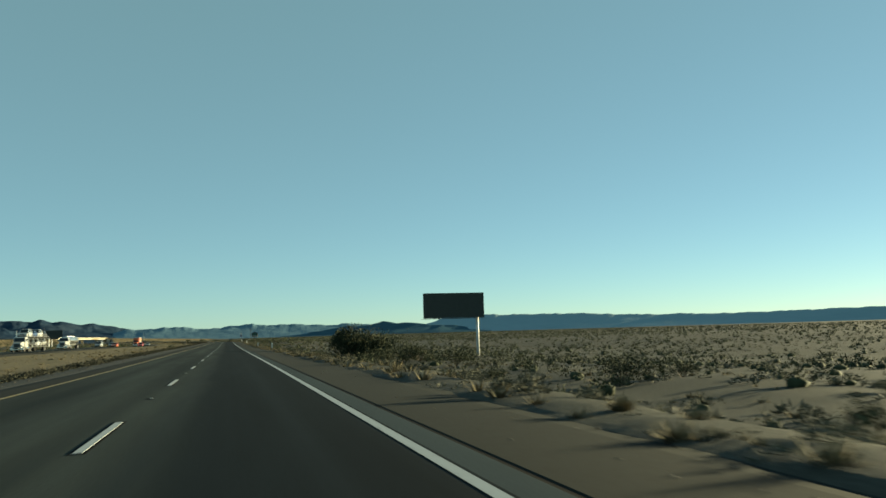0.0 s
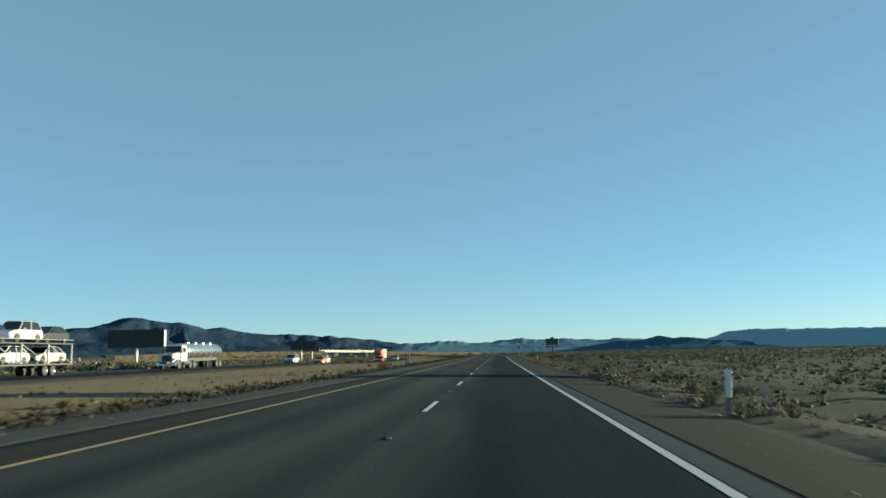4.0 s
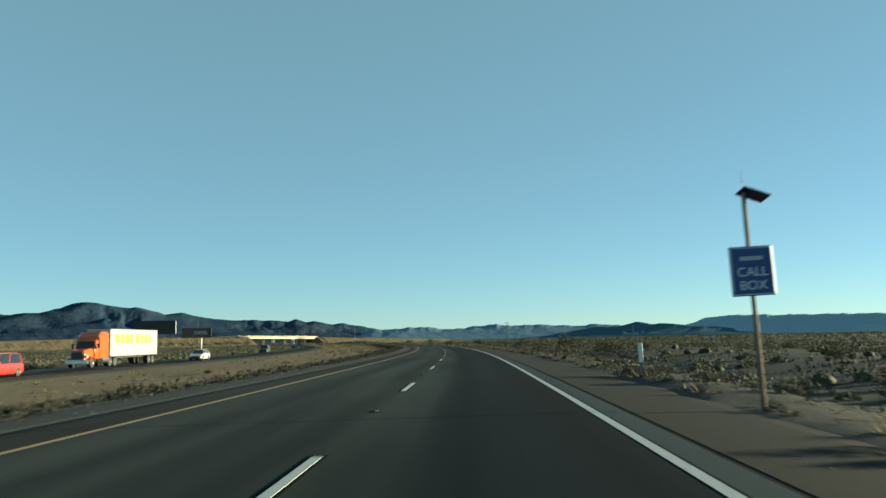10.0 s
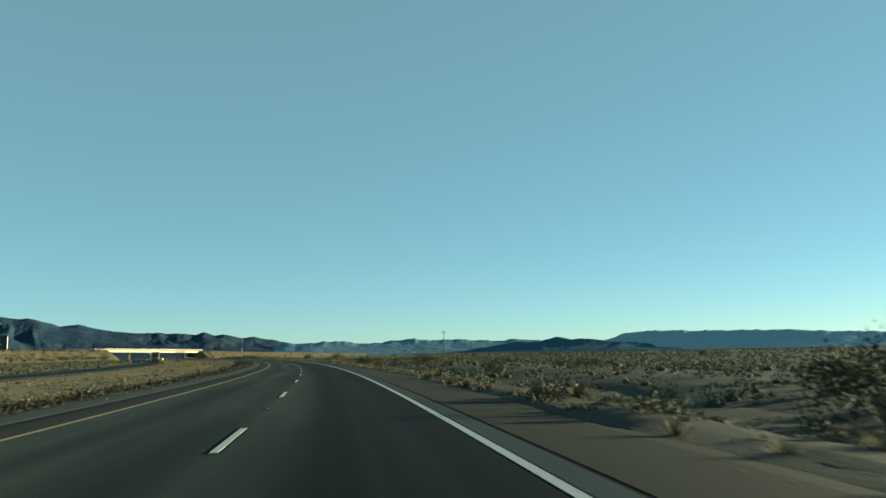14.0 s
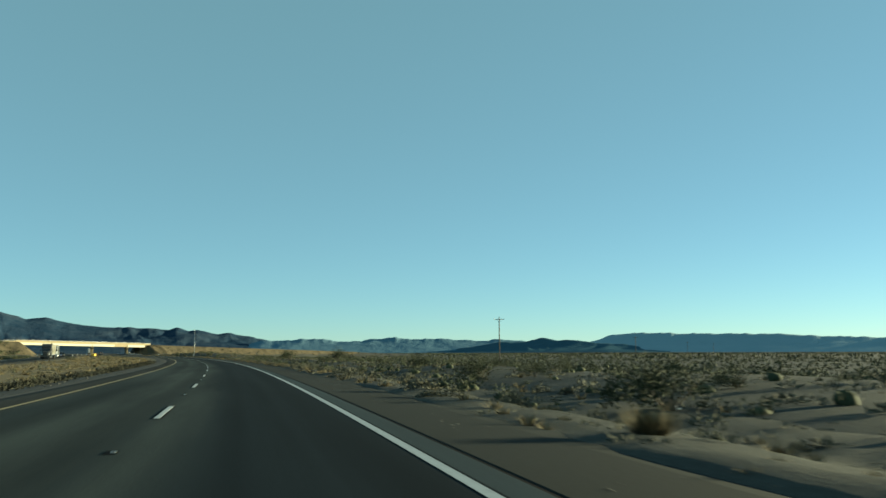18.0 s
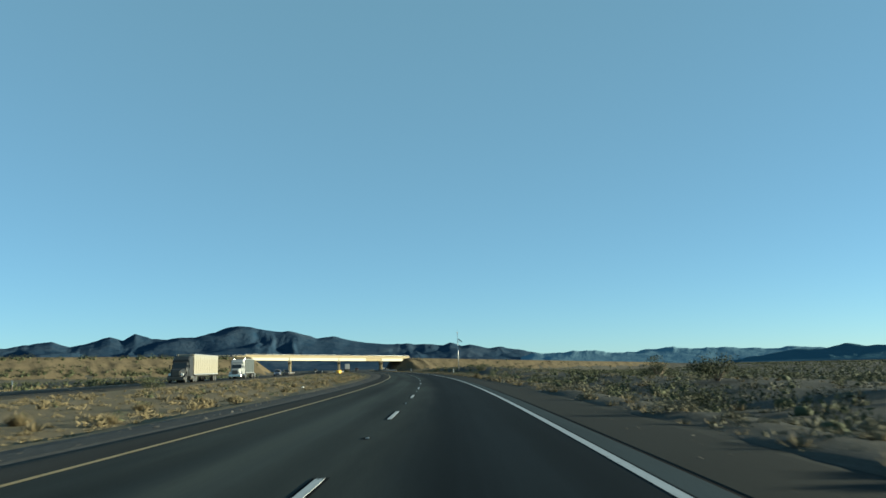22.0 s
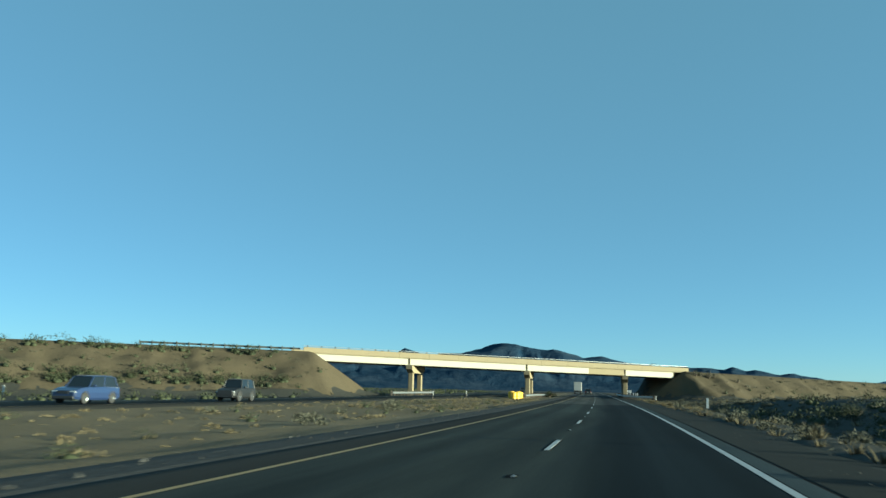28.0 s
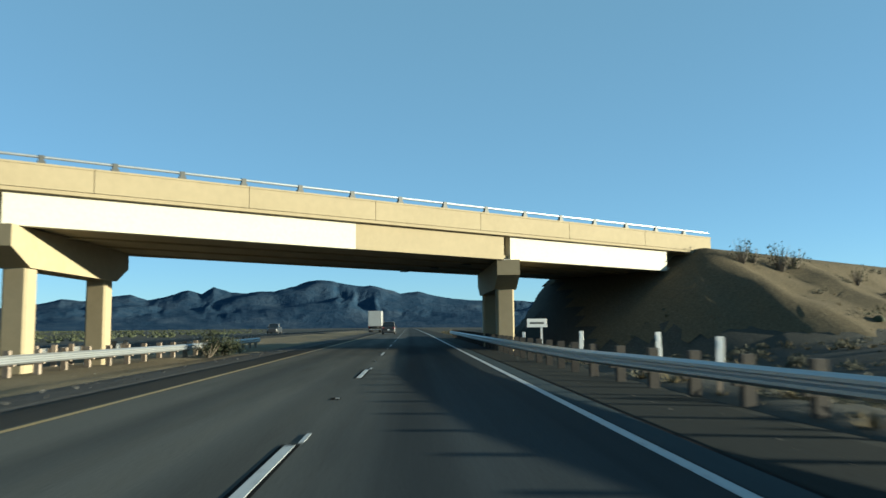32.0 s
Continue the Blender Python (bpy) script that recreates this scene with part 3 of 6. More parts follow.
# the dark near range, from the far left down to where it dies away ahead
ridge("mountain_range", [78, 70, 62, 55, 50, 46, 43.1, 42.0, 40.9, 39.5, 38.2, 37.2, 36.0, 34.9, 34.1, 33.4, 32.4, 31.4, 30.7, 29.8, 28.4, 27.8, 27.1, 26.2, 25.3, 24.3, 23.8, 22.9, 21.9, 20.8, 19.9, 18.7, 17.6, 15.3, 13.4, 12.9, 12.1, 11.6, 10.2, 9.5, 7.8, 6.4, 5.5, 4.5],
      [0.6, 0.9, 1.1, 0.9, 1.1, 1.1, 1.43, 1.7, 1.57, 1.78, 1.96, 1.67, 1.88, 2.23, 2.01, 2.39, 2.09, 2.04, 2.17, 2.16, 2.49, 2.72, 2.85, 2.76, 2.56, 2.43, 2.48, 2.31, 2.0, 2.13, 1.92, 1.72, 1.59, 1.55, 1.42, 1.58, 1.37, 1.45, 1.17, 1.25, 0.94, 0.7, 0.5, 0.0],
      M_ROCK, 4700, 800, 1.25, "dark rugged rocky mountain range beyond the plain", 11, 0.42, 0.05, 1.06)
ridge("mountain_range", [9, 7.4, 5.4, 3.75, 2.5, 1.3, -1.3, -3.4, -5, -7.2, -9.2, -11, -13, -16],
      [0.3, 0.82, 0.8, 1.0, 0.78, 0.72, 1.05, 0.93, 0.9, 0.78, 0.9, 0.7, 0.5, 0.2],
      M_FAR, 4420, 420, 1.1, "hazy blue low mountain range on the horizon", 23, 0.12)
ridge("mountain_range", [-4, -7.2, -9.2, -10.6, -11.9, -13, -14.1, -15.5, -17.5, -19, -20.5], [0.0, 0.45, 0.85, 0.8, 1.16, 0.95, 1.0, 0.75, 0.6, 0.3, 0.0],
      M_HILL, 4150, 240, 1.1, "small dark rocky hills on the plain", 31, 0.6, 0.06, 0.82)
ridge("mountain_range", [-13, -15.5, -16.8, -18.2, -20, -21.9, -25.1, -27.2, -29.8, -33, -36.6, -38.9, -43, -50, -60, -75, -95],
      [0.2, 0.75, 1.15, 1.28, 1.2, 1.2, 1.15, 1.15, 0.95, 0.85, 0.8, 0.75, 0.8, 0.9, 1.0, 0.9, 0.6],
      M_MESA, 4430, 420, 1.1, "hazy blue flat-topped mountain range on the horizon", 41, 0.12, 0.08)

# ---- roads ----
S0, S1 = -60.0, 1900.0
road = thing("road", Matrix(), "dark grey asphalt highway carriageway with painted lane lines", "road", kind="structure")
strip("lane_surface", S0, 985.0, (-5.62, -3.7, -1.83, 0, 1.95), (0.0,) * 5, M_ROAD, 4.0, road)
strip("lane_surface", 985.0, S1, (-5.62, -3.7, -1.83, 0, 1.95), (0.0,) * 5, M_ROADPALE, 4.0, road, "paler asphalt near the overpass")
strip("worn_edge", S0, S1, (1.95, 2.05, 2.28, 2.36), (0, -0.003, -0.006, -0.010), M_RUMBLE, 4.0, road, "pale worn strip outside the white line")
strip("broken_edge", S0, S1, (2.36, 2.39, 2.50), (-0.010, -0.05, -0.045), M_SEAL, 4.0, road, "dark broken pavement edge")
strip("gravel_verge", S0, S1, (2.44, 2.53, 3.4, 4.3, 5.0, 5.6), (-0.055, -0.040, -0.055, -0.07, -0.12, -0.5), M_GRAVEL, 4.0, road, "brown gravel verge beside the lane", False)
strip("left_shoulder", S0, S1, (-7.0, -6.8, -6.4, -5.62), (-0.08, -0.03, -0.015, 0.0), M_SHOULDER, 4.0, road, "brown-grey paved shoulder")
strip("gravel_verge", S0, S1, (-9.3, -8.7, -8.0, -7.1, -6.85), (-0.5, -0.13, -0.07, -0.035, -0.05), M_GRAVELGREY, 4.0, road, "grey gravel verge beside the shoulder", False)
strip("white_edge_line", S0, S1, (1.76, 1.90), (0.005, 0.005), M_WHITE, 4.0, road)
strip("yellow_edge_line", S0, S1, (-5.54, -5.42), (0.005, 0.005), M_YELLOW, 4.0, road)
opposite = thing("road", Matrix(), "grey asphalt carriageway of the oncoming traffic", "road", kind="structure")


def far_strip(name, lats, hs, mat, label=""):
    """A ribbon of the oncoming carriageway; lats from its middle."""
    ss = np.arange(S0, S1, 5.0)
    lo, zo = far_side(ss)
    v, uv, f, n = [], [], [], len(lats)
    for i, s in enumerate(ss):
        for l, h in zip(lats, hs):
            v.append(rp(s, lo[i] + l, zo[i] + h))
            uv.append((l, s))
    for i in range(len(ss) - 1):
        for j in range(n - 1):
            k = i * n + j
            f.append((k, k + 1, k + n + 1, k + n))
    return part_mesh(name, mesh_of(name, v, f, uv), mat, opposite, label, True)


far_strip("lane_surface", (-3.9, 0.0, 3.9), (0.0, 0.0, 0.0), M_ROAD)
far_strip("outer_shoulder", (-6.4, -6.0, -3.9), (-0.3, -0.05, 0.0), M_SHOULDER)
far_strip("inner_shoulder", (3.9, 5.4, 5.9), (0.0, -0.05, -0.3), M_SHOULDER)
far_strip("yellow_edge_line", (3.62, 3.77), (0.006, 0.006), M_YELLOW)
far_strip("white_edge_line", (-3.77, -3.62), (0.006, 0.006), M_WHITE)
PHASE = 44.884 % 14.63
for k in range(-2, 110):
    s = PHASE + 14.63 * k
    slab("dash_shadow_paint", s - 0.07, s + 3.80, -1.935, -1.735, 0.003, M_SEAL, road, 0.002)
    if 1030 < s < 1060:
        slab("lane_dash_remnant", s + 3.9, s + 4.6, -1.77, -1.715, 0.006, M_WHITE, road)
    slab("lane_dash", s, s + 3.66, -1.885, -1.775, 0.006, M_WHITE, road)
    slab("marker_stain", s + 8.95, s + 9.35, -1.95, -1.785, 0.003, M_SEAL, road, 0.002)
    slab("raised_marker", s + 9.1, s + 9.17, -1.865, -1.80, 0.004, M_STEEL, road, 0.014)
for k in range(0, 80):
    s = 6.0 + 14.63 * k
    lo, zo = (float(q) for q in far_side(s))
    slab("lane_dash", s, s + 3.66, lo - 0.06, lo + 0.06, zo + 0.005, M_RUMBLE, opposite)

# ---- overpass ----
BM = Matrix(((BU.x, -BN.x, 0, BN.x * B_FACE), (BU.y, -BN.y, 0, BN.y * B_FACE), (0, 0, 1, 0), (0, 0, 0, 1)))
bridge = thing("overpass_bridge", BM, "pale concrete girder overpass on paired square columns, sunlit", "bridge")
COLS = (722.6, 746.5, 768.8)


def beam(bm, u0, u1, y0, y1, h0, h1, trim=0.0):
    """A bar along the overpass between two heights over the soffit, following its slope."""
    v = []
    for u in (u0 + trim, u1 - trim):
        v.append([(u, y0, soffit(u) + h0), (u, y1, soffit(u) + h0), (u, y1, soffit(u) + h1), (u, y0, soffit(u) + h1)])
    return loft(bm, v)


def Beam(*a, **k):
    return beam(bmesh.new(), *a, **k)


ends = (B_LEFT + 0.4, *COLS, B_RIGHT - 0.4)
for i, (u0, u1) in enumerate(zip(ends, ends[1:])):
    cut = u0 + (u1 - u0) * (0.62 if i == 2 else 0.86 if i == 3 else 1.0)
    g = part("girder", Beam(u0 + 0.2, cut - (0.2 if cut == u1 else 0.0), 0.34, 0.74, 0.0, 1.16), M_CONC_PALE, bridge, "white-painted concrete girder")
    if cut < u1:
        y = 0.342 if i == 2 else 1.25
        part("girder", Beam(cut, u1 - 0.2, y, y + 0.4, 0.0, 1.16), M_CONC, bridge, "bare concrete girder end" if i == 2 else "recessed concrete girder end")
    for y in (3.6, 6.6, B_WIDTH - 0.75):
        part("girder", Beam(u0, u1, y, y + 0.4, 0.02, 1.16, trim=0.12), M_CONC, bridge)
part("deck_slab", Beam(B_LEFT, B_RIGHT, 0.06, B_WIDTH - 0.06, 1.16, 1.36), M_CONC, bridge)
part("deck_soffit", Beam(B_LEFT + 1, B_RIGHT - 1, 0.5, B_WIDTH - 0.5, 0.10, 0.22), M_CONC, bridge)
ju = list(np.linspace(B_LEFT - 1.5, B_RIGHT + 1.3, 15))
for u0, u1 in zip(ju, ju[1:]):
    for y in (0.0, B_WIDTH - 0.26):
        part("parapet", Beam(u0, u1, y, y + 0.26, 1.30, 2.10, trim=0.012), M_CONC, bridge)
        part("parapet_coping", Beam(u0, u1, y - 0.03, y + 0.30, 2.10, 2.17, trim=0.012), M_CONC, bridge)
for y in (0.13, B_WIDTH - 0.13):
    b = bmesh.new()
    tube(b, (B_LEFT - 1.5, y, soffit(B_LEFT - 1.5) + 2.40), (B_RIGHT + 1.2, y, soffit(B_RIGHT + 1.2) + 2.42), 0.05, n=10)
    part("hand_rail", b, M_STEEL, bridge, "round steel rail on top of the parapet")
    for u in np.arange(B_LEFT - 0.8, B_RIGHT + 1.2, 2.44):
        z = soffit(u) + 2.17
        b = box(bmesh.new(), u - 0.13, u + 0.13, y - 0.09, y + 0.09, z, z + 0.10)
        box(b, u - 0.09, u + 0.09, y - 0.07, y + 0.07, z + 0.10, z + 0.30)
        part("rail_post", b, M_DARKSTEEL, bridge)
ROAD_DIR = Vector((0.537, 0.844, 0))
ROAD_SIDE = Vector((0.844, -0.537, 0))
GROUND_B = -0.85


def bent(u):
    o = Vector((u, 0.25, 0))
    z = soffit(u)

    def solid(a, w0, b, w1, z0a, z1a, z0b, z1b):
        r = []
        for d, w, lo, hi in ((a, w0, z0a, z1a), (b, w1, z0b, z1b)):
            c = o + ROAD_DIR * d
            r.append([(c + ROAD_SIDE * w + Vector((0, 0, lo))), (c + ROAD_SIDE * -w + Vector((0, 0, lo))), (c + ROAD_SIDE * -w + Vector((0, 0, hi))), (c + ROAD_SIDE * w + Vector((0, 0, hi)))])
        return loft(bmesh.new(), r)

    cap = solid(0.0, 0.56, 1.5, 0.56, z - 0.75, z, z - 1.4, z)
    for a, b, za, zb in ((1.5, 10.0, 1.4, 1.4), (10.0, 11.5, 1.4, 0.75)):
        r = solid(a, 0.56, b, 0.56, z - za, z, z - zb, z)
        me = bpy.data.meshes.new("t")
        r.to_mesh(me)
        r.free()
        cap.from_mesh(me)
        bpy.data.meshes.remove(me)
    part("bent_cap", cap, M_CONC, bridge)
    for d in (1.9, 9.4):
        c = o + ROAD_DIR * d
        b = bmesh.new()
        ring = lambda k, zz: [c + ROAD_SIDE * sx * k + ROAD_DIR * sy * k + Vector((0, 0, zz)) for sx, sy in ((1, .8), (.8, 1), (-.8, 1), (-1, .8), (-1, -.8), (-.8, -1), (.8, -1), (1, -.8))]
        loft(b, [ring(0.44, GROUND_B - 0.4), ring(0.44, z - 1.39)])
        part("column", b, M_CONC, bridge)
    for y in (0.54, 3.8, 6.8, B_WIDTH - 0.55):
        part("bearing_pad", box(bmesh.new(), u - 0.2, u + 0.2, y - 0.2, y + 0.2, soffit(u) - 0.03, soffit(u) + 0.03), M_DARKSTEEL, bridge)


for u in COLS:
    bent(u)
for u, sg in ((B_LEFT, -1), (B_RIGHT, 1)):
    z = soffit(u)
    b = bmesh.new()
    x0, x1 = sorted((u - sg * 0.5, u + sg * 0.9))
    box(b, x0, x1, 0.0, B_WIDTH, z - 1.6, z + 1.16)
    part("abutment", b, M_CONC, bridge)
    for y in (0.0, B_WIDTH - 0.3):
        b = bmesh.new()
        prof = [(u, z - 1.2), (u, z + 1.3), (u + sg * 6.0, z + 1.3 - 0.09 * sg), (u + sg * 6.0, z + 0.6)]
        loft(b, [[(x, y + 0.01, zz) for x, zz in prof], [(x, y + 0.29, zz) for x, zz in prof]])
        bmesh.ops.recalc_face_normals(b, faces=b.faces)
        part("wing_wall", b, M_CONC, bridge)


def w_beam_section():
    return [(0.0, 0.0), (0.035, 0.03), (0.08, 0.055), (0.08, 0.105), (0.02, 0.14), (0.02, 0.17), (0.08, 0.205), (0.08, 0.255), (0.035, 0.28), (0.0, 0.31)]


def guardrail(points, label, side=1, post_mat=None, step=1.905, top=0.74, beam_mat=None):
    """A W-beam rail through world points on the ground; side 1: the beam faces left of the way."""
    pts = [Vector(p) for p in points]
    acc = [0.0]
    for a, b in zip(pts, pts[1:]):
        acc.append(acc[-1] + (b - a).length)
    pos = lambda d: Vector([float(np.interp(d, acc, [p[i] for p in pts])) for i in range(3)])
    o = thing("guardrail", Matrix.Translation(pts[0]), label, "guardrail")
    n = int(acc[-1] / step)
    for k in range(n + 1):
        d = k * step
        p = pos(d) - pts[0]
        t = (pos(min(d + 0.5, acc[-1])) - pos(max(d - 0.5, 0))).normalized()
        r = Matrix.Translation(p) @ Matrix.Rotation(math.atan2(-t.x, t.y), 4, "Z")
        part("post", box(bmesh.new(), 0.0 + 0.16 * side, 0.2 * side + 0.16 * side, -0.08, 0.08, -0.6, top + 0.14, m=r), post_mat or M_WOOD, o)
        part("block", box(bmesh.new(), 0.01 * side, 0.158 * side, -0.07, 0.07, top - 0.36, top + 0.0, m=r), post_mat or M_WOOD, o)
    sec = w_beam_section()
    m = int(acc[-1] / (2 * step)) + 1
    for k in range(m):
        d0, d1 = k * 2 * step, min((k + 1) * 2 * step + 0.1, acc[-1])
        if d1 - d0 < 0.3:
            continue
        rings = []
        for d in (d0, (d0 + d1) / 2, d1):
            p = pos(d) - pts[0]
            t = (pos(min(d + 0.5, acc[-1])) - pos(max(d - 0.5, 0))).normalized()
            x = Vector((t.y, -t.x, 0)) * side
            lift = 0.002 * (k % 2)
            rings.append([p - x * (a + lift) + Vector((0, 0, top - 0.31 + h)) for a, h in sec] + [p - x * (a + lift - 0.004) + Vector((0, 0, top - 0.31 + h)) for a, h in sec[::-1]])
        b = loft(bmesh.new(), rings)
        bmesh.ops.recalc_face_normals(b, faces=b.faces)
        part("rail_beam", b, beam_mat or M_STEEL, o)
    return o


def on_ground(s, l):
    p = rp(s, l)
    p.z = float(ground_height([p.x], [p.y])[0])
    return p


guardrail([rp(s, l, -0.14) for s, l in ((1036.5, 7.0), (1040, 5.9), (1044, 4.85), (1049.4, 4.3), (1056, 3.65), (1066, 3.5), (1074, 3.5), (1100, 3.6), (1125, 3.8))], "galvanised steel guardrail on timber posts beside the shoulder", 1, M_RAILPOST)
guardrail([on_ground(s, l) for s, l in ((1052, -13.9), (1062, -13.2), (1078, -12.3), (1096, -11.8))], "galvanised steel guardrail on timber posts in the median", -1)
guardrail([on_ground(s, l) for s, l in ((1052, -15.6), (1064, -16.2), (1082, -16.6))], "galvanised steel guardrail on timber posts in the median", 1)
guardrail([on_ground(s, l) for s, l in ((1036, -34.2), (1048, -33.6), (1064, -33.0))], "galvanised steel guardrail before the far columns", -1)


def on_bank(u, y):
    p = BM @ Vector((u, y, 0))
    p.z = float(ground_height([p.x], [p.y])[0])
    return p


guardrail([on_bank(u, 0.6) for u in (B_LEFT - 28, B_LEFT - 15, B_LEFT - 2)], "dark steel guardrail along the top of the approach bank", 1, M_DARKSTEEL, beam_mat=M_DARKSTEEL)


def crash_barrel(s, l):
    p = on_ground(s, l)
    o = thing("crash_barrel", Matrix.Translation(p), "yellow plastic crash cushion barrel in the median", "barrel", "crash cushion barrels")
    b = bmesh.new()
    prof = [(0.40, -0.1), (0.44, 0.0), (0.45, 0.30), (0.43, 0.33), (0.46, 0.38), (0.46, 0.72), (0.44, 0.76), (0.47, 0.82), (0.47, 1.02)]
    loft(b, [[(r * math.cos(i * math.pi / 8), r * math.sin(i * math.pi / 8), z) for i in range(16)] for r, z in prof])
    part("drum", b, M_YELLOWDRUM, o, smooth=True)
    b = bmesh.new()
    loft(b, [[(r * math.cos(i * math.pi / 8), r * math.sin(i * math.pi / 8), z) for i in range(16)] for r, z in ((0.49, 1.021), (0.49, 1.07), (0.40, 1.12), (0.1, 1.14))])
    part("lid", b, M_YELLOWDRUM, o, smooth=True)
    return o


for s, l in [(1041.4, -15.05)] + [(1042.3 + 0.97 * (k // 2), -14.55 - 1.0 * (k % 2)) for k in range(14)]:
    crash_barrel(s, l)

# ---- boards, signs and poles ----


def words(txt, size, mat, m, parent, name="lettering", bold=0.0):
    c = bpy.data.curves.new(name, "FONT")
    c.body, c.size, c.align_x, c.align_y, c.extrude, c.offset = txt, size, "CENTER", "CENTER", 0.004, bold
    tmp = bpy.data.objects.new(name, c)
    scene.collection.objects.link(tmp)
    me = bpy.data.meshes.new_from_object(tmp.evaluated_get(bpy.context.evaluated_depsgraph_get()))
    bpy.data.objects.remove(tmp)
    me.materials.clear()
    ob = part_mesh(name, me, mat, parent)
    ob.matrix_local = m
    return ob


def plain_sl(x, y):
    """Road coordinates of a place on the plain."""
    s, l = unroad(np.array([x]), np.array([y]))
    return float(s[0]), float(l[0])


FACE = Matrix.Rotation(radians(90), 4, "X")     # text upright, read from -y


def billboard(s, l, turn, width, height, low, pole_x, label, text="", lamps=True, pole_mat=None, gap=1.3):
    """A back-to-back board on one steel pole. Local -y faces along the road towards the camera."""
    p = rp(s, l)
    p.z = float(ground_height([p.x], [p.y])[0])
    o = thing("billboard", Matrix.Translation(p) @ Matrix.Rotation(heading(s) + radians(turn), 4, "Z"), label, "billboard")
    w = width / 2
    part("pole", Tube((pole_x, 0, -0.6), (pole_x, 0, low + height * 0.5), 0.36, 0.33, 16), pole_mat or M_WHITEMETAL, o, "sunlit pale steel pole", True)
    part("torsion_beam", box(bmesh.new(), -w * 0.9, w * 0.9, -0.2, 0.2, low + 0.55, low + 0.95), M_DARKSTEEL, o)
    for sy in (-1, 1):
        y = sy * gap / 2
        n = max(3, round(width / 1.22))
        for k in range(n):
            x0 = -w + width * k / n
            part("panel", box(bmesh.new(), x0 + 0.004, x0 + width / n - 0.004, min(y, y + sy * 0.06), max(y, y + sy * 0.06), low, low + height), M_BILLBACK, o)
        fr = bmesh.new()
        a, b2 = sorted((y + sy * 0.062, y + sy * 0.12))
        for q in ((-w - 0.1, w + 0.1, low + height, low + height + 0.14), (-w - 0.1, w + 0.1, low - 0.14, low), (-w - 0.1, -w + 0.04, low, low + height), (w - 0.04, w + 0.1, low, low + height)):
            box(fr, q[0], q[1], a, b2, q[2], q[3])
        part("trim_frame", fr, M_DARKSTEEL, o)
        cw = bmesh.new()
        a, b2 = sorted((y + sy * 0.15, y + sy * 0.75))
        box(cw, -w - 0.6, w + 0.2, a, b2, low - 0.32, low - 0.27)
        part("catwalk", cw, M_DARKSTEEL, o)
        for k in range(n + 1):
            x = -w + width * k / n
            part("bracket", Tube((x, y, low - 0.15), (x, y + sy * 0.78, low - 0.3), 0.03, n=6), M_DARKSTEEL, o)
        if lamps:
            for x in (-w * 0.6, 0, w * 0.6):
                b = Tube((x, y + sy * 0.5, low - 0.28), (x, y + sy * 1.7, low - 0.25), 0.025, n=6)
                box(b, x - 0.18, x + 0.18, y + sy * 1.7 - 0.1, y + sy * 1.7 + 0.1, low - 0.3, low - 0.12)
                part("lamp_arm", b, M_DARKSTEEL, o)
    # white on the sunward end only: the sunlit edge is put into the colour
    part("end_cap", box(bmesh.new(), w + 0.11, w + 0.15, -gap / 2 + 0.12, gap / 2 - 0.12, low + 0.1, low + height - 0.1), M_WHITEMETAL, o, "white end sheet between the two faces, standing for the sunlit edge")
    for k in range(4):
        x = -w * 0.85 + w * 1.7 * k / 3
        part("upright", box(bmesh.new(), x - 0.06, x + 0.06, -gap / 2, gap / 2, low + 0.1, low + height - 0.1), M_DARKSTEEL, o)
    if text:
        words(text, height * 0.5, M_STEEL, Matrix.Translation((width * 0.16, -gap / 2 - 0.07, low + height * 0.48)) @ FACE, o, bold=0.02)
    return o


sill = lambda x, y, z: z - float(ground_height([x], [y])[0])        # height of a board's foot over the ground below it
billboard(*plain_sl(50.0, 203.7), 0, 14.1, 5.5, sill(50.0, 203.7, 4.45), 5.6, "large dark billboard seen from behind on a pale pole in scrub")
billboard(352.6, -94.3, 0, 14.8, 4.35, 4.15 - on_ground(352.6, -94.3).z, 0.0, "large dark billboard with catwalk on a pale pole across the highway")
billboard(*plain_sl(-121.0, 632.0), 4, 14.6, 4.7, sill(-121.0, 632.0, 5.1), -1.0, "dark billboard with catwalk on a pale pole across the highway")
billboard(*plain_sl(-145.3, 747.8), 2, 14.2, 4.6, sill(-145.3, 747.8, 4.5), 2.4, "dark fuel billboard with white letters on a pale pole", "DIESEL", False)
billboard(*plain_sl(-297.0, 745.0), 10, 6.4, 4.0, 3.2, 0.0, "small dark board on a pole far across the plain", lamps=False)
billboard(*plain_sl(-299.0, 584.0), 10, 5.6, 4.2, 3.0, 0.0, "small dark board on a pole far across the plain", lamps=False)


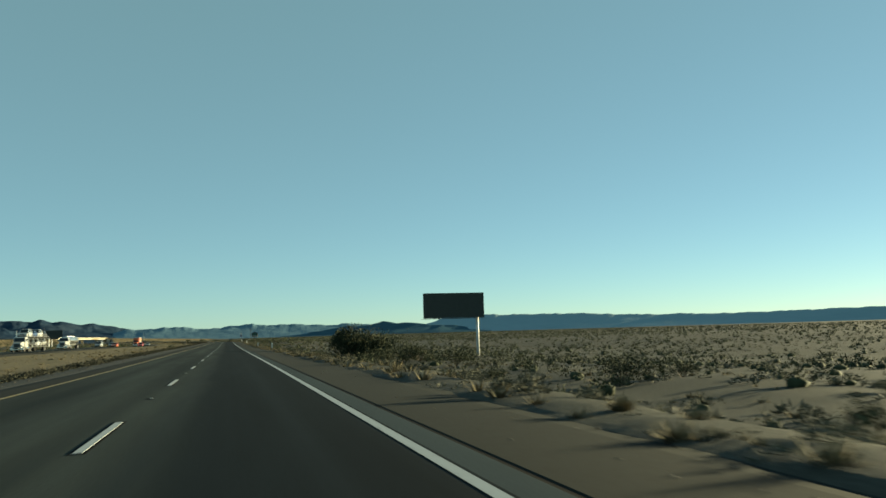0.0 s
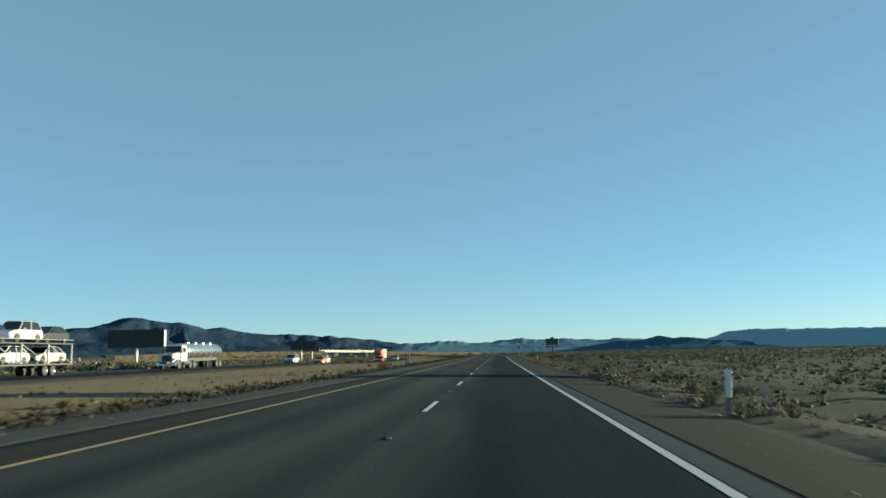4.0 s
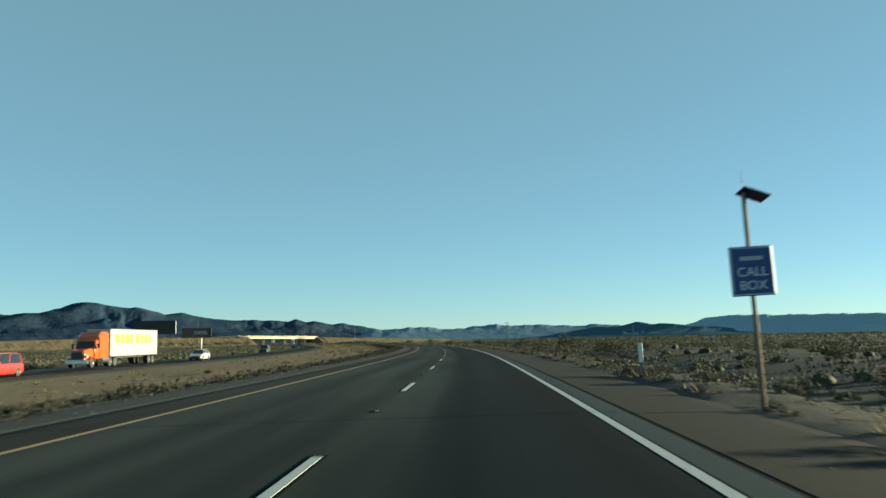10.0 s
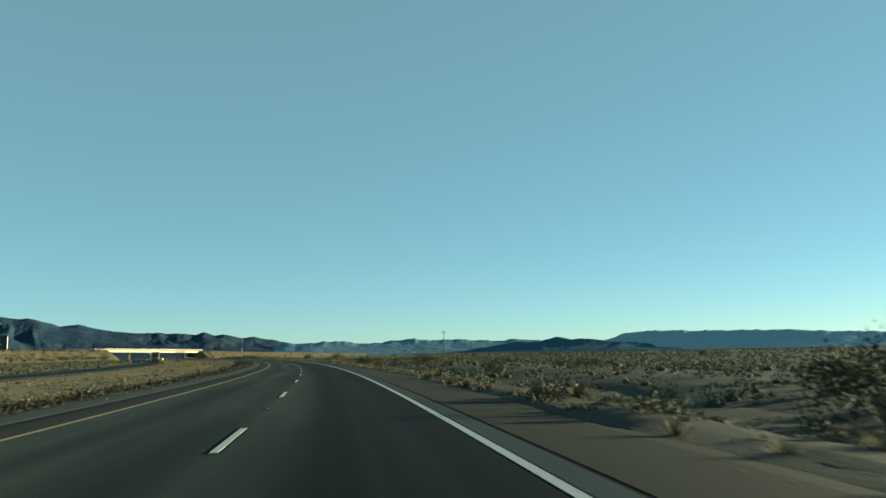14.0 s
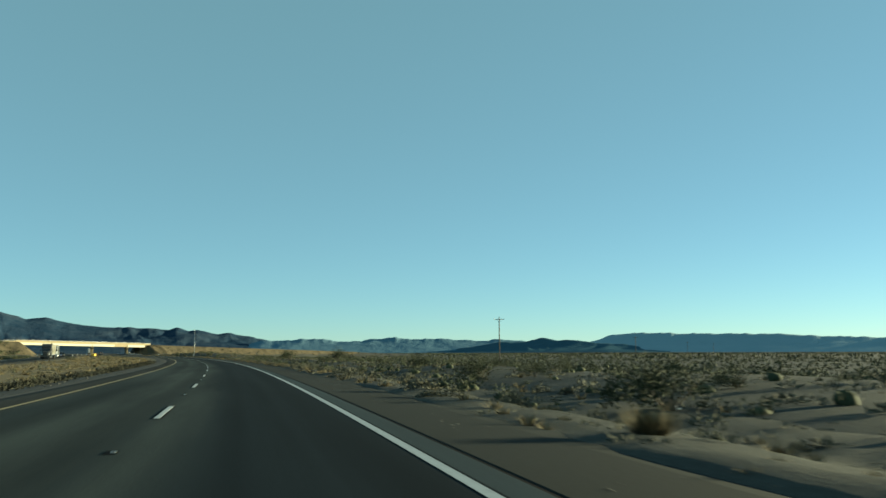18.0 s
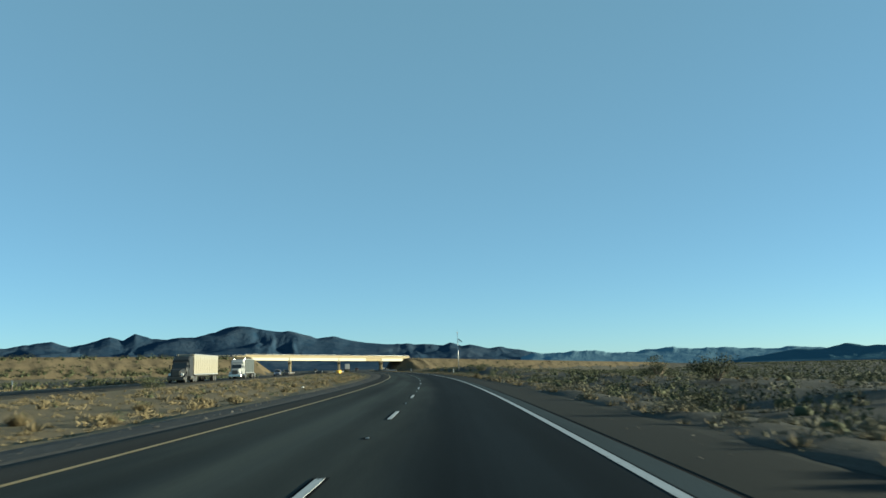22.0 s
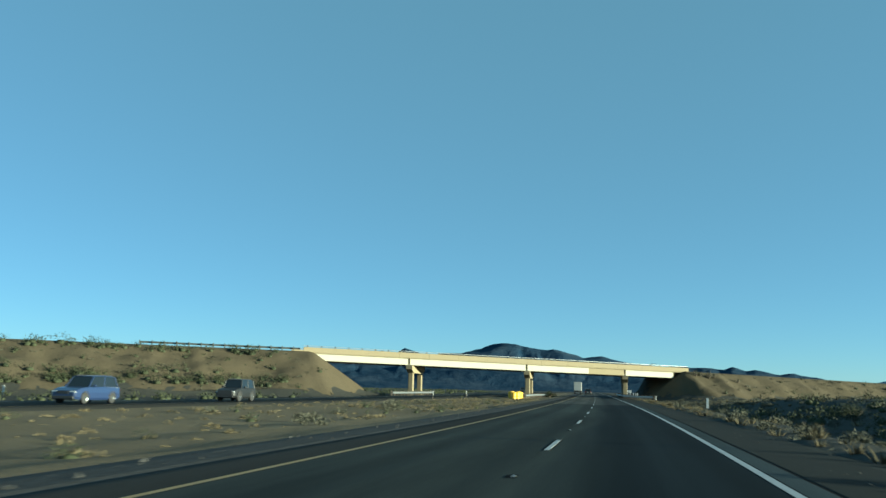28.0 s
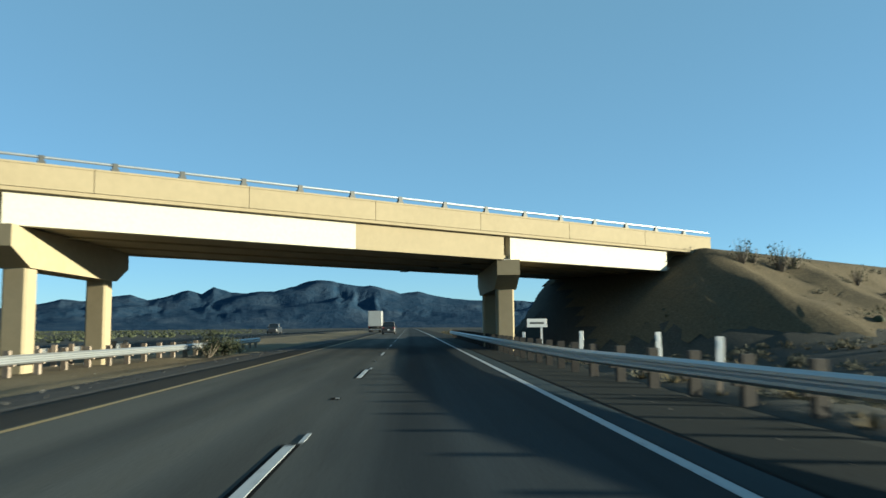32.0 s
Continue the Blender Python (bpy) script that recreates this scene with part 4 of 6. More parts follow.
def call_box():
    p = on_ground(347.0, 4.9) + Vector((0, 0, 0.0))
    o = thing("call_box_sign", Matrix.Translation(p) @ Matrix.Rotation(heading(347), 4, "Z") @ pose(0, 0, 0, 0, -2.0, 0), "blue call box sign with solar panel on a tall pole", "road sign")
    part("pole", Tube((0, 0, -0.5), (0, 0, 3.85), 0.045, 0.04, 10), M_WOOD, o, "thin pale pole", True)
    part("sign_panel", box(bmesh.new(), -0.38, 0.38, -0.075, -0.05, 2.0, 2.88, bevel=0.01), M_BLUESIGN, o)
    bd = bmesh.new()
    for q in ((-0.36, 0.36, 2.02, 2.034), (-0.36, 0.36, 2.846, 2.86), (-0.36, -0.346, 2.034, 2.846), (0.346, 0.36, 2.034, 2.846)):
        box(bd, q[0], q[1], -0.079, -0.0755, q[2], q[3])
    part("border", bd, M_SIGNWHITE, o)
    for t, z in (("CALL", 2.42), ("BOX", 2.18)):
        words(t, 0.23, M_SIGNWHITE, Matrix.Translation((0, -0.079, z)) @ FACE, o)
    part("bar", box(bmesh.new(), -0.2, 0.2, -0.079, -0.0755, 2.63, 2.70), M_STEEL, o)
    part("solar_panel", box(bmesh.new(), -0.06, 0.42, -0.22, 0.22, -0.015, 0.015, m=Matrix.Translation((0, 0, 3.88)) @ pose(0, 0, 0, -8, 22, 0)), M_SOLAR, o)
    part("antenna", Tube((0.0, 0, 3.85), (0, 0, 4.25), 0.012, 0.006, 6), M_DARKSTEEL, o)


call_box()


def info_sign():
    p = on_ground(258, 7.3)
    o = thing("roadside_sign", Matrix.Translation(p) @ Matrix.Rotation(heading(258) + radians(3), 4, "Z"), "grey-green roadside programme sign on a dark post", "road sign")
    part("post", box(bmesh.new(), -0.06, 0.06, -0.05, 0.05, -0.5, 3.3, bevel=0.01), M_POLEWOOD, o)
    part("sign_panel", box(bmesh.new(), -0.84, 0.84, -0.09, -0.055, 2.35, 3.55, bevel=0.012), M_DARKSTEEL, o, "weathered grey sign panel")
    b = bmesh.new()
    ring = [(0.24 * math.cos(k * math.pi / 6), 0.2 * math.sin(k * math.pi / 6)) for k in range(12)]
    loft(b, [[(x, -0.085, 3.58 + z) for x, z in ring], [(x, -0.06, 3.58 + z) for x, z in ring]])
    bmesh.ops.recalc_face_normals(b, faces=b.faces)
    part("emblem", b, M_DARKSTEEL, o)
    for z, w, h in ((3.32, 0.62, 0.09), (3.14, 0.5, 0.09), (2.86, 0.7, 0.16), (2.58, 0.66, 0.2)):
        part("bar", box(bmesh.new(), -w, w, -0.094, -0.0905, z - h / 2, z + h / 2), M_GREENSIGN if h < 0.2 else M_STEEL, o)


info_sign()


def marker_post(s, l, h=1.05, turn=0.0, lean=0.0):
    p = on_ground(s, l)
    o = thing("marker_post", Matrix.Translation(p) @ Matrix.Rotation(heading(s) + radians(turn), 4, "Z") @ pose(0, 0, 0, 0, lean, 0), "white road marker paddle on a short post", "marker post", "roadside marker posts")
    part("post", box(bmesh.new(), -0.045, 0.045, -0.03, 0.03, -0.3, h * 0.6), M_WOOD, o)
    part("paddle", box(bmesh.new(), -0.07, 0.07, -0.042, -0.0305, h * 0.42, h, bevel=0.004), M_WHITEMETAL, o)
    part("reflector", box(bmesh.new(), -0.04, 0.04, -0.048, -0.0425, h * 0.78, h * 0.93), M_SIGNWHITE, o)


for s, l in ((120, 4.9), (163, 4.75), (255, 5.1), (330, 5.0), (358.5, 5.2), (862, 6.3), (958, 5.25), (1049.5, 5.0), (1055, 5.6), (1062.5, 5.2), (1039.0, 7.6), (1071, 4.4)):
    marker_post(s, l, 1.05, (s * 7) % 9 - 4, (s * 3) % 5 - 2)
for s, l in ((862, -29.5), (1032, -21.5), (1018, -24.0), (955, -41.5), (800, -44.5), (340, -45.5), (470, -45.0), (700, -30.0)):
    marker_post(s, l, 1.2, 180, (s * 5) % 7 - 3)


def utility_pole(s, l, turn=0.0, h=12.8):
    p = on_ground(s, l)
    o = thing("utility_pole", Matrix.Translation(p) @ Matrix.Rotation(heading(s) + radians(turn), 4, "Z"), "dark timber utility pole with a crossarm on the plain", "utility pole", "power line poles")
    part("pole", Tube((0, 0, -0.6), (0, 0, h), 0.19, 0.12, 10), M_POLEWOOD, o, smooth=True)
    part("crossarm", box(bmesh.new(), -1.4, 1.4, -0.22, -0.12, h - 0.75, h - 0.6), M_POLEWOOD, o)
    for x in (-1.25, -0.55, 0.55, 1.25):
        part("insulator", Tube((x, -0.17, h - 0.6), (x, -0.17, h - 0.36), 0.06, 0.04, 8), M_STEEL, o)
    for sx in (-1, 1):
        part("brace", Tube((0.75 * sx, -0.17, h - 0.72), (0, -0.15, h - 1.5), 0.03, n=6), M_STEEL, o)


for s, l in ((789, 80), (962, 268), (1165, 505), (1275, 650), (810, -92.5)):
    utility_pole(s, l, -20, 17.0 if l < 0 else 12.8)


def camera_mast():
    p = on_ground(924.5, 14.8)
    o = thing("solar_mast", Matrix.Translation(p) @ Matrix.Rotation(heading(924), 4, "Z") @ pose(0, 0, 0, 0, -1.2, 0), "tall steel traffic mast with two tilted solar panels", "mast")
    part("pole", Tube((0, 0, -0.5), (0, 0, 9.9), 0.11, 0.065, 12), M_STEEL, o, smooth=True)
    for z in (6.2, 8.05):
        part("solar_panel", box(bmesh.new(), -0.62, 0.62, -0.75, 0.75, -0.025, 0.025, m=Matrix.Translation((0.62, 0.0, z)) @ pose(0, 0, 0, 0, 42, 0)), M_SOLAR, o, "dark tilted solar panel")
        part("bracket", Tube((0, 0, z - 0.5), (0.85, 0, z - 0.25), 0.03, n=6), M_STEEL, o)
        part("bracket", Tube((0, 0, z - 0.05), (0.5, 0, z + 0.05), 0.03, n=6), M_STEEL, o)
    part("camera_head", box(bmesh.new(), -0.16, 0.16, -0.14, 0.14, 9.9, 10.2, bevel=0.04), M_WHITEMETAL, o)
    part("antenna", Tube((0.0, 0, 10.2), (-0.05, 0, 10.9), 0.015, 0.008, 6), M_DARKSTEEL, o)


camera_mast()


def timber_post(s, l, h=2.0):
    p = on_ground(s, l)
    o = thing("timber_sign_post", Matrix.Translation(p) @ Matrix.Rotation(heading(s), 4, "Z"), "pair of weathered timber posts in the median", "post")
    for x in (-0.14, 0.14):
        part("post", box(bmesh.new(), x - 0.08, x + 0.08, -0.08, 0.08, -0.4, h - abs(x), bevel=0.01), M_WOOD, o)


timber_post(238.5, -10.6)


def small_sign(s, l):
    p = on_ground(s, l)
    o = thing("small_road_sign", Matrix.Translation(p) @ Matrix.Rotation(heading(s), 4, "Z"), "small pale road sign plate on a white post", "road sign")
    part("post", box(bmesh.new(), 0.16, 0.24, -0.03, 0.03, -0.4, 1.35), M_WHITEMETAL, o)
    part("sign_panel", box(bmesh.new(), -0.42, 0.42, -0.06, -0.035, 1.22, 1.58, bevel=0.006), M_WHITEMETAL, o)
    part("bar", box(bmesh.new(), -0.3, 0.3, -0.064, -0.0605, 1.36, 1.44), M_DARKSTEEL, o)


small_sign(1069.0, 4.7)

# ---- vehicles ----
P_WHITE = carpaint("white_car_paint", (0.35, 0.35, 0.335))
P_BLACK = carpaint("black_car_paint", (0.009, 0.010, 0.011), 0.5, 0.05)
P_RED = carpaint("red_car_paint", (0.42, 0.025, 0.02))
P_ORANGE = carpaint("orange_car_paint", (0.44, 0.075, 0.012))
P_SILVER = carpaint("silver_car_paint", (0.42, 0.43, 0.44), 0.3)
P_BLUE = carpaint("dark_blue_car_paint", (0.02, 0.035, 0.09))
P_CREAM = carpaint("cream_trailer_paint", (0.20, 0.185, 0.145), 0.5)
P_GREY = carpaint("grey_trailer_paint", (0.22, 0.23, 0.23), 0.5)
M_LAMP = surf("clear_lamp_lens", (0.55, 0.56, 0.56), (0.65, 0.66, 0.66), 5.0, 0.15, 0.3, 0.0, 10.0, 0.1)
M_TAIL = surf("red_lamp_lens", (0.22, 0.01, 0.01), (0.30, 0.015, 0.012), 5.0, 0.2, 0, 0.0, 10.0, 0.1)
M_ORANGELOGO = surf("orange_trailer_graphics", (0.60, 0.16, 0.03), (0.66, 0.2, 0.05), 3.0, 0.5, 0, 0.0, 10.0, 0.1)


def ring_x(cx, cy, r, x0, n=16):
    return [(x0, cy + r * math.cos(2 * math.pi * i / n), cx + r * math.sin(2 * math.pi * i / n)) for i in range(n)]


def wheel(parent, x, y, r, w, side, rim=None):
    """A tyre with its rim; side 1: the outer face is on +x."""
    b = bmesh.new()
    x0, x1 = x - w / 2, x + w / 2
    loft(b, [ring_x(r, y, r * 0.62, x0), ring_x(r, y, r * 0.93, x0), ring_x(r, y, r, x0 + w * 0.18), ring_x(r, y, r, x1 - w * 0.18), ring_x(r, y, r * 0.93, x1), ring_x(r, y, r * 0.62, x1)])
    bmesh.ops.recalc_face_normals(b, faces=b.faces)
    t = part("wheel", b, M_BLACK, parent, smooth=False)
    b = bmesh.new()
    xo = x1 + 0.004 if side > 0 else x0 - 0.004
    xi = xo - side * 0.06
    loft(b, [ring_x(r, y, r * 0.62, xi), ring_x(r, y, r * 0.60, xo), ring_x(r, y, r * 0.45, xo - side * 0.03), ring_x(r, y, r * 0.18, xo)])
    bmesh.ops.recalc_face_normals(b, faces=b.faces)
    part("rim", b, rim or M_CHROME, t)


def car(m, paint, label, shape="sedan", group=""):
    """A road car: y ahead, x to its right, z from the ground."""
    spec = {"sedan": (4.7, 1.80, 1.45, 0.94, (-1.95, -1.25, 0.35, 1.15), 0.32),
            "suv": (4.75, 1.88, 1.74, 1.06, (-2.15, -1.85, 0.45, 1.05), 0.36),
            "van": (5.0, 1.95, 1.78, 1.02, (-2.3, -2.1, 0.75, 1.6), 0.34),
            "pickup": (5.7, 1.98, 1.86, 1.14, (-0.55, -0.35, 0.95, 1.5), 0.40),
            "jeep": (4.4, 1.86, 1.84, 1.14, (-1.85, -1.75, 0.55, 0.85), 0.42)}[shape]
    L, W, H, belt, gh, R = spec
    o = thing("car" if shape != "pickup" else "pickup_truck", m, label, "car" if shape != "pickup" else "pickup truck", group)
    h, w = L / 2, W / 2
    low = R * 0.72
    hood = belt - (0.10 if shape in ("sedan", "van") else 0.04)
    st = [(-h, 0.86, low + 0.16, belt - 0.22), (-h + 0.10, 0.95, low, belt - 0.04), (-h + 0.5, 1.0, low - 0.03, belt), (0.0, 1.0, low - 0.04, belt), (gh[3], 1.0, low - 0.03, belt - 0.01), (h - 0.55, 0.98, low, hood - 0.05), (h - 0.12, 0.92, low + 0.02, hood - 0.20), (h, 0.80, low + 0.14, hood - 0.34)]
    rings = []
    for y, k, z0, z1 in st:
        q = w * k
        rings.append([(-q * 0.90, y, z0), (q * 0.90, y, z0), (q, y, z0 + 0.14), (q, y, (z0 + z1) / 2 + 0.05), (q * 0.965, y, z1 - 0.05), (q * 0.90, y, z1), (-q * 0.90, y, z1), (-q * 0.965, y, z1 - 0.05), (-q, y, (z0 + z1) / 2 + 0.05), (-q, y, z0 + 0.14)])
    b = loft(bmesh.new(), rings)
    bmesh.ops.recalc_face_normals(b, faces=b.faces)
    part("body", b, paint, o, smooth=False)
    y0, y1, y2, y3 = gh
    cab = [(y0, 0.88, belt - 0.02), (y1, 0.76, H - 0.04), ((y1 + y2) / 2, 0.77, H), (y2, 0.74, H - 0.03), (y3, 0.86, belt - 0.02)]
    rg = []
    for y, k, z in cab:
        zb = belt - 0.04
        rg.append([(-w * 0.89, y, zb), (w * 0.89, y, zb), (w * k, y, z - 0.06), (w * (k - 0.08), y, z), (-w * (k - 0.08), y, z), (-w * k, y, z - 0.06)])
    b = loft(bmesh.new(), rg)
    bmesh.ops.recalc_face_normals(b, faces=b.faces)
    part("glasshouse", b, M_GLASS, o, "dark tinted windows")
    b = bmesh.new()
    top = [(y1 - 0.05, 0.66, H - 0.035), ((y1 + y2) / 2, 0.70, H + 0.012), (y2 + 0.05, 0.66, H - 0.025)]
    loft(b, [[(-w * k, y, z - 0.03), (w * k, y, z - 0.03), (w * k * 0.98, y, z + 0.02), (-w * k * 0.98, y, z + 0.02)] for y, k, z in top])
    bmesh.ops.recalc_face_normals(b, faces=b.faces)
    part("roof", b, paint, o)
    for sx in (-1, 1):
        for ya, yb in ((y0 + 0.02, y1 + 0.02), ((y0 + y3) / 2 - 0.05, (y1 + y2) / 2 - 0.05), (y3 - 0.02, y2 - 0.02)):
            b = bmesh.new()
            tube(b, (sx * w * 0.885, ya, belt - 0.03), (sx * w * 0.765, yb, H - 0.05), 0.045, 0.04, 6)
            part("pillar", b, paint, o)
        b = box(bmesh.new(), -0.1, 0.1, -0.06, 0.06, -0.07, 0.07, bevel=0.03, m=Matrix.Translation((sx * (w + 0.08), y3 - 0.35, belt + 0.06)))
        part("mirror", b, paint, o)
        part("headlight", box(bmesh.new(), -0.2, 0.2, -0.06, 0.06, -0.07, 0.07, bevel=0.02, m=Matrix.Translation((sx * w * 0.66, h - 0.10, hood - 0.30))), M_LAMP, o)
        part("tail_light", box(bmesh.new(), -0.12, 0.12, -0.05, 0.05, -0.13, 0.13, bevel=0.02, m=Matrix.Translation((sx * w * 0.76, -h + 0.06, belt - 0.22))), M_TAIL, o)
        for yy in (h - 0.92, -h + 0.95):
            wheel(o, sx * (w - 0.10), yy, R, 0.22, sx)
            b = bmesh.new()
            arc = [(math.cos(a) * (R + 0.07), math.sin(a) * (R + 0.07)) for a in np.linspace(0.1, math.pi - 0.1, 9)]
            loft(b, [[(sx * (w - 0.02), yy + c, R + d), (sx * (w + 0.015), yy + c, R + d), (sx * (w + 0.015), yy + c * 0.9, R + d * 0.9), (sx * (w - 0.02), yy + c * 0.9, R + d * 0.9)] for c, d in arc])
            bmesh.ops.recalc_face_normals(b, faces=b.faces)
            part("wheel_arch", b, M_PLASTIC, o)
    part("front_bumper", box(bmesh.new(), -w * 0.8, w * 0.8, h - 0.14, h + 0.04, low + 0.03, low + 0.22, bevel=0.03), M_PLASTIC, o)
    part("rear_bumper", box(bmesh.new(), -w * 0.84, w * 0.84, -h - 0.05, -h + 0.12, low + 0.05, low + 0.26, bevel=0.03), M_PLASTIC, o)
    if shape in ("pickup", "jeep"):
        part("grille", box(bmesh.new(), -w * 0.72, w * 0.72, h - 0.06, h + 0.05, low + 0.22, hood - 0.16, bevel=0.02), M_PLASTIC, o)
    else:
        part("grille", box(bmesh.new(), -w * 0.42, w * 0.42, h - 0.09, h + 0.015, hood - 0.40, hood - 0.24), M_PLASTIC, o)
    part("plate", box(bmesh.new(), -0.16, 0.16, -h - 0.012, -h + 0.05, belt - 0.50, belt - 0.36), M_SIGNWHITE, o)
    if shape in ("suv", "van", "jeep"):
        part("rear_window", box(bmesh.new(), -w * 0.68, w * 0.68, -0.02, 0.02, -0.22, 0.2, m=Matrix.Translation((0, (y0 + y1) / 2 - 0.035, (belt + H) / 2 - 0.02)) @ pose(0, 0, 0, -math.degrees(math.atan2(y1 - y0, H - belt)), 0, 0)), M_GLASS, o)
        for sx in (-1, 1):
            part("roof_rack", Tube((sx * w * 0.62, y1 + 0.1, H + 0.05), (sx * w * 0.62, y2 - 0.1, H + 0.05), 0.025, n=6), M_PLASTIC, o)
    if shape == "pickup":
        b = bmesh.new()
        for q in ((-w * 0.93, -w * 0.84), (w * 0.84, w * 0.93)):
            box(b, q[0], q[1], -h + 0.15, gh[0] - 0.08, belt - 0.02, belt + 0.1)
        box(b, -w * 0.84, w * 0.84, -h + 0.08, -h + 0.16, belt - 0.02, belt + 0.1)
        part("bed_rails", b, paint, o)
        part("bed_floor", box(bmesh.new(), -w * 0.8, w * 0.8, -h + 0.2, gh[0] - 0.1, belt - 0.01, belt + 0.006), M_PLASTIC, o)
    return o


def dual(parent, y, r=0.5):
    for sx in (-1, 1):
        wheel(parent, sx * 1.08, y, r, 0.26, sx)
        wheel(parent, sx * 0.79, y, r, 0.26, sx)


def tractor(m, paint, label, hood=True, stacks=True, sleeper=True, bright=None):
    """A highway tractor; its fifth wheel stands at y = 0."""
    o = thing("truck_tractor", m, label, "truck")
    bright = bright or M_CHROME
    back = 1.1
    cab_y0, cab_y1 = (2.5, 4.3) if sleeper else (1.6, 3.4)
    part("frame", box(bmesh.new(), -0.45, 0.45, -1.4, 6.2 if hood else 5.0, 0.62, 0.86), M_DARKSTEEL, o)
    b = bmesh.new()
    loft(b, [[(-1.1 * k, y, z0), (1.1 * k, y, z0), (1.16 * k, y, (z0 + z1) / 2), (1.05 * k, y, z1 - 0.12), (0.9 * k, y, z1), (-0.9 * k, y, z1), (-1.05 * k, y, z1 - 0.12), (-1.16 * k, y, (z0 + z1) / 2)] for y, k, z0, z1 in ((cab_y0, 1, 0.95, 2.9), (cab_y0 + 0.9, 1.0, 0.9, 2.95), (cab_y1 - 0.45, 0.98, 0.9, 2.8), (cab_y1, 0.95, 0.9, 1.95))])
    bmesh.ops.recalc_face_normals(b, faces=b.faces)
    cab = part("cab", b, paint, o)
    part("windshield", box(bmesh.new(), -0.92, 0.92, -0.02, 0.03, -0.40, 0.42, m=Matrix.Translation((0, cab_y1 - 0.19, 2.36)) @ pose(0, 0, 0, 28, 0, 0)), M_GLASS, cab, "dark windscreen")
    for sx in (-1, 1):
        part("side_window", box(bmesh.new(), sx * 1.10 - 0.03, sx * 1.10 + 0.03, cab_y0 + 0.45, cab_y1 - 0.5, 1.95, 2.5), M_GLASS, cab)
        part("door_handle", box(bmesh.new(), sx * 1.165 - 0.03, sx * 1.165 + 0.03, cab_y0 + 0.5, cab_y0 + 0.7, 1.62, 1.68), M_CHROME, cab)
        b = Tube((sx * 1.1, cab_y1 - 0.4, 2.4), (sx * 1.42, cab_y1 - 0.3, 2.4), 0.02, n=6)
        box(b, sx * 1.42 - 0.05, sx * 1.42 + 0.05, cab_y1 - 0.42, cab_y1 - 0.2, 1.95, 2.5)
        part("mirror", b, M_PLASTIC, o)
    if sleeper:
        b = bmesh.new()
        loft(b, [[(-1.18, y, 0.95), (1.18, y, 0.95), (1.18, y, z - 0.2), (1.0, y, z), (-1.0, y, z), (-1.18, y, z - 0.2)] for y, z in ((back, 3.75), (cab_y0 + 0.2, 3.75), (cab_y0 + 0.9, 3.25))])
        bmesh.ops.recalc_face_normals(b, faces=b.faces)
        part("sleeper", b, paint, o)
    nose = cab_y1
    if hood:
        nose = cab_y1 + 1.75
        b = bmesh.new()
        loft(b, [[(-0.95 * k, y, 0.85), (0.95 * k, y, 0.85), (0.95 * k, y, z - 0.25), (0.75 * k, y, z), (-0.75 * k, y, z), (-0.95 * k, y, z - 0.25)] for y, k, z in ((cab_y1 - 0.05, 1, 2.02), (cab_y1 + 0.8, 0.92, 1.92), (nose - 0.1, 0.82, 1.78), (nose, 0.76, 1.6))])
        bmesh.ops.recalc_face_normals(b, faces=b.faces)
        part("hood", b, paint, o)
    part("grille", box(bmesh.new(), -0.55, 0.55, nose - 0.04, nose + 0.05, 0.95, 1.62, bevel=0.02), M_DARKSTEEL, o)
    part("bumper", box(bmesh.new(), -1.2, 1.2, nose - 0.05, nose + 0.22, 0.38, 0.82, bevel=0.05), bright, o)
    for sx in (-1, 1):
        part("headlight", box(bmesh.new(), sx * 0.85 - 0.17, sx * 0.85 + 0.17, nose - 0.25, nose + 0.02, 1.0, 1.3, bevel=0.03), M_LAMP, o)
        wheel(o, sx * 1.03, nose - 0.95, 0.52, 0.30, sx)
        b = bmesh.new()
        arc = [(math.cos(a), math.sin(a)) for a in np.linspace(0.15, math.pi - 0.1, 8)]
        loft(b, [[(sx * 0.85, nose - 0.95 + c * 0.66, 0.52 + d * 0.66), (sx * 1.22, nose - 0.95 + c * 0.66, 0.52 + d * 0.66), (sx * 1.22, nose - 0.95 + c * 0.60, 0.52 + d * 0.60), (sx * 0.85, nose - 0.95 + c * 0.60, 0.52 + d * 0.60)] for c, d in arc])
        bmesh.ops.recalc_face_normals(b, faces=b.faces)
        part("fender", b, paint, o)
        part("fuel_tank", Tube((sx * 0.95, 1.0, 0.72), (sx * 0.95, 2.7, 0.72), 0.31, n=14), bright, o)
        if stacks:
            part("exhaust_stack", Tube((sx * 1.05, back - 0.1, 1.0), (sx * 1.05, back - 0.1, 4.1), 0.085, n=10), bright, o)
    for y in (-0.65, 0.65):
        dual(o, y)
    part("fifth_wheel", box(bmesh.new(), -0.4, 0.4, -0.45, 0.45, 0.86, 1.02), M_DARKSTEEL, o)
    return o


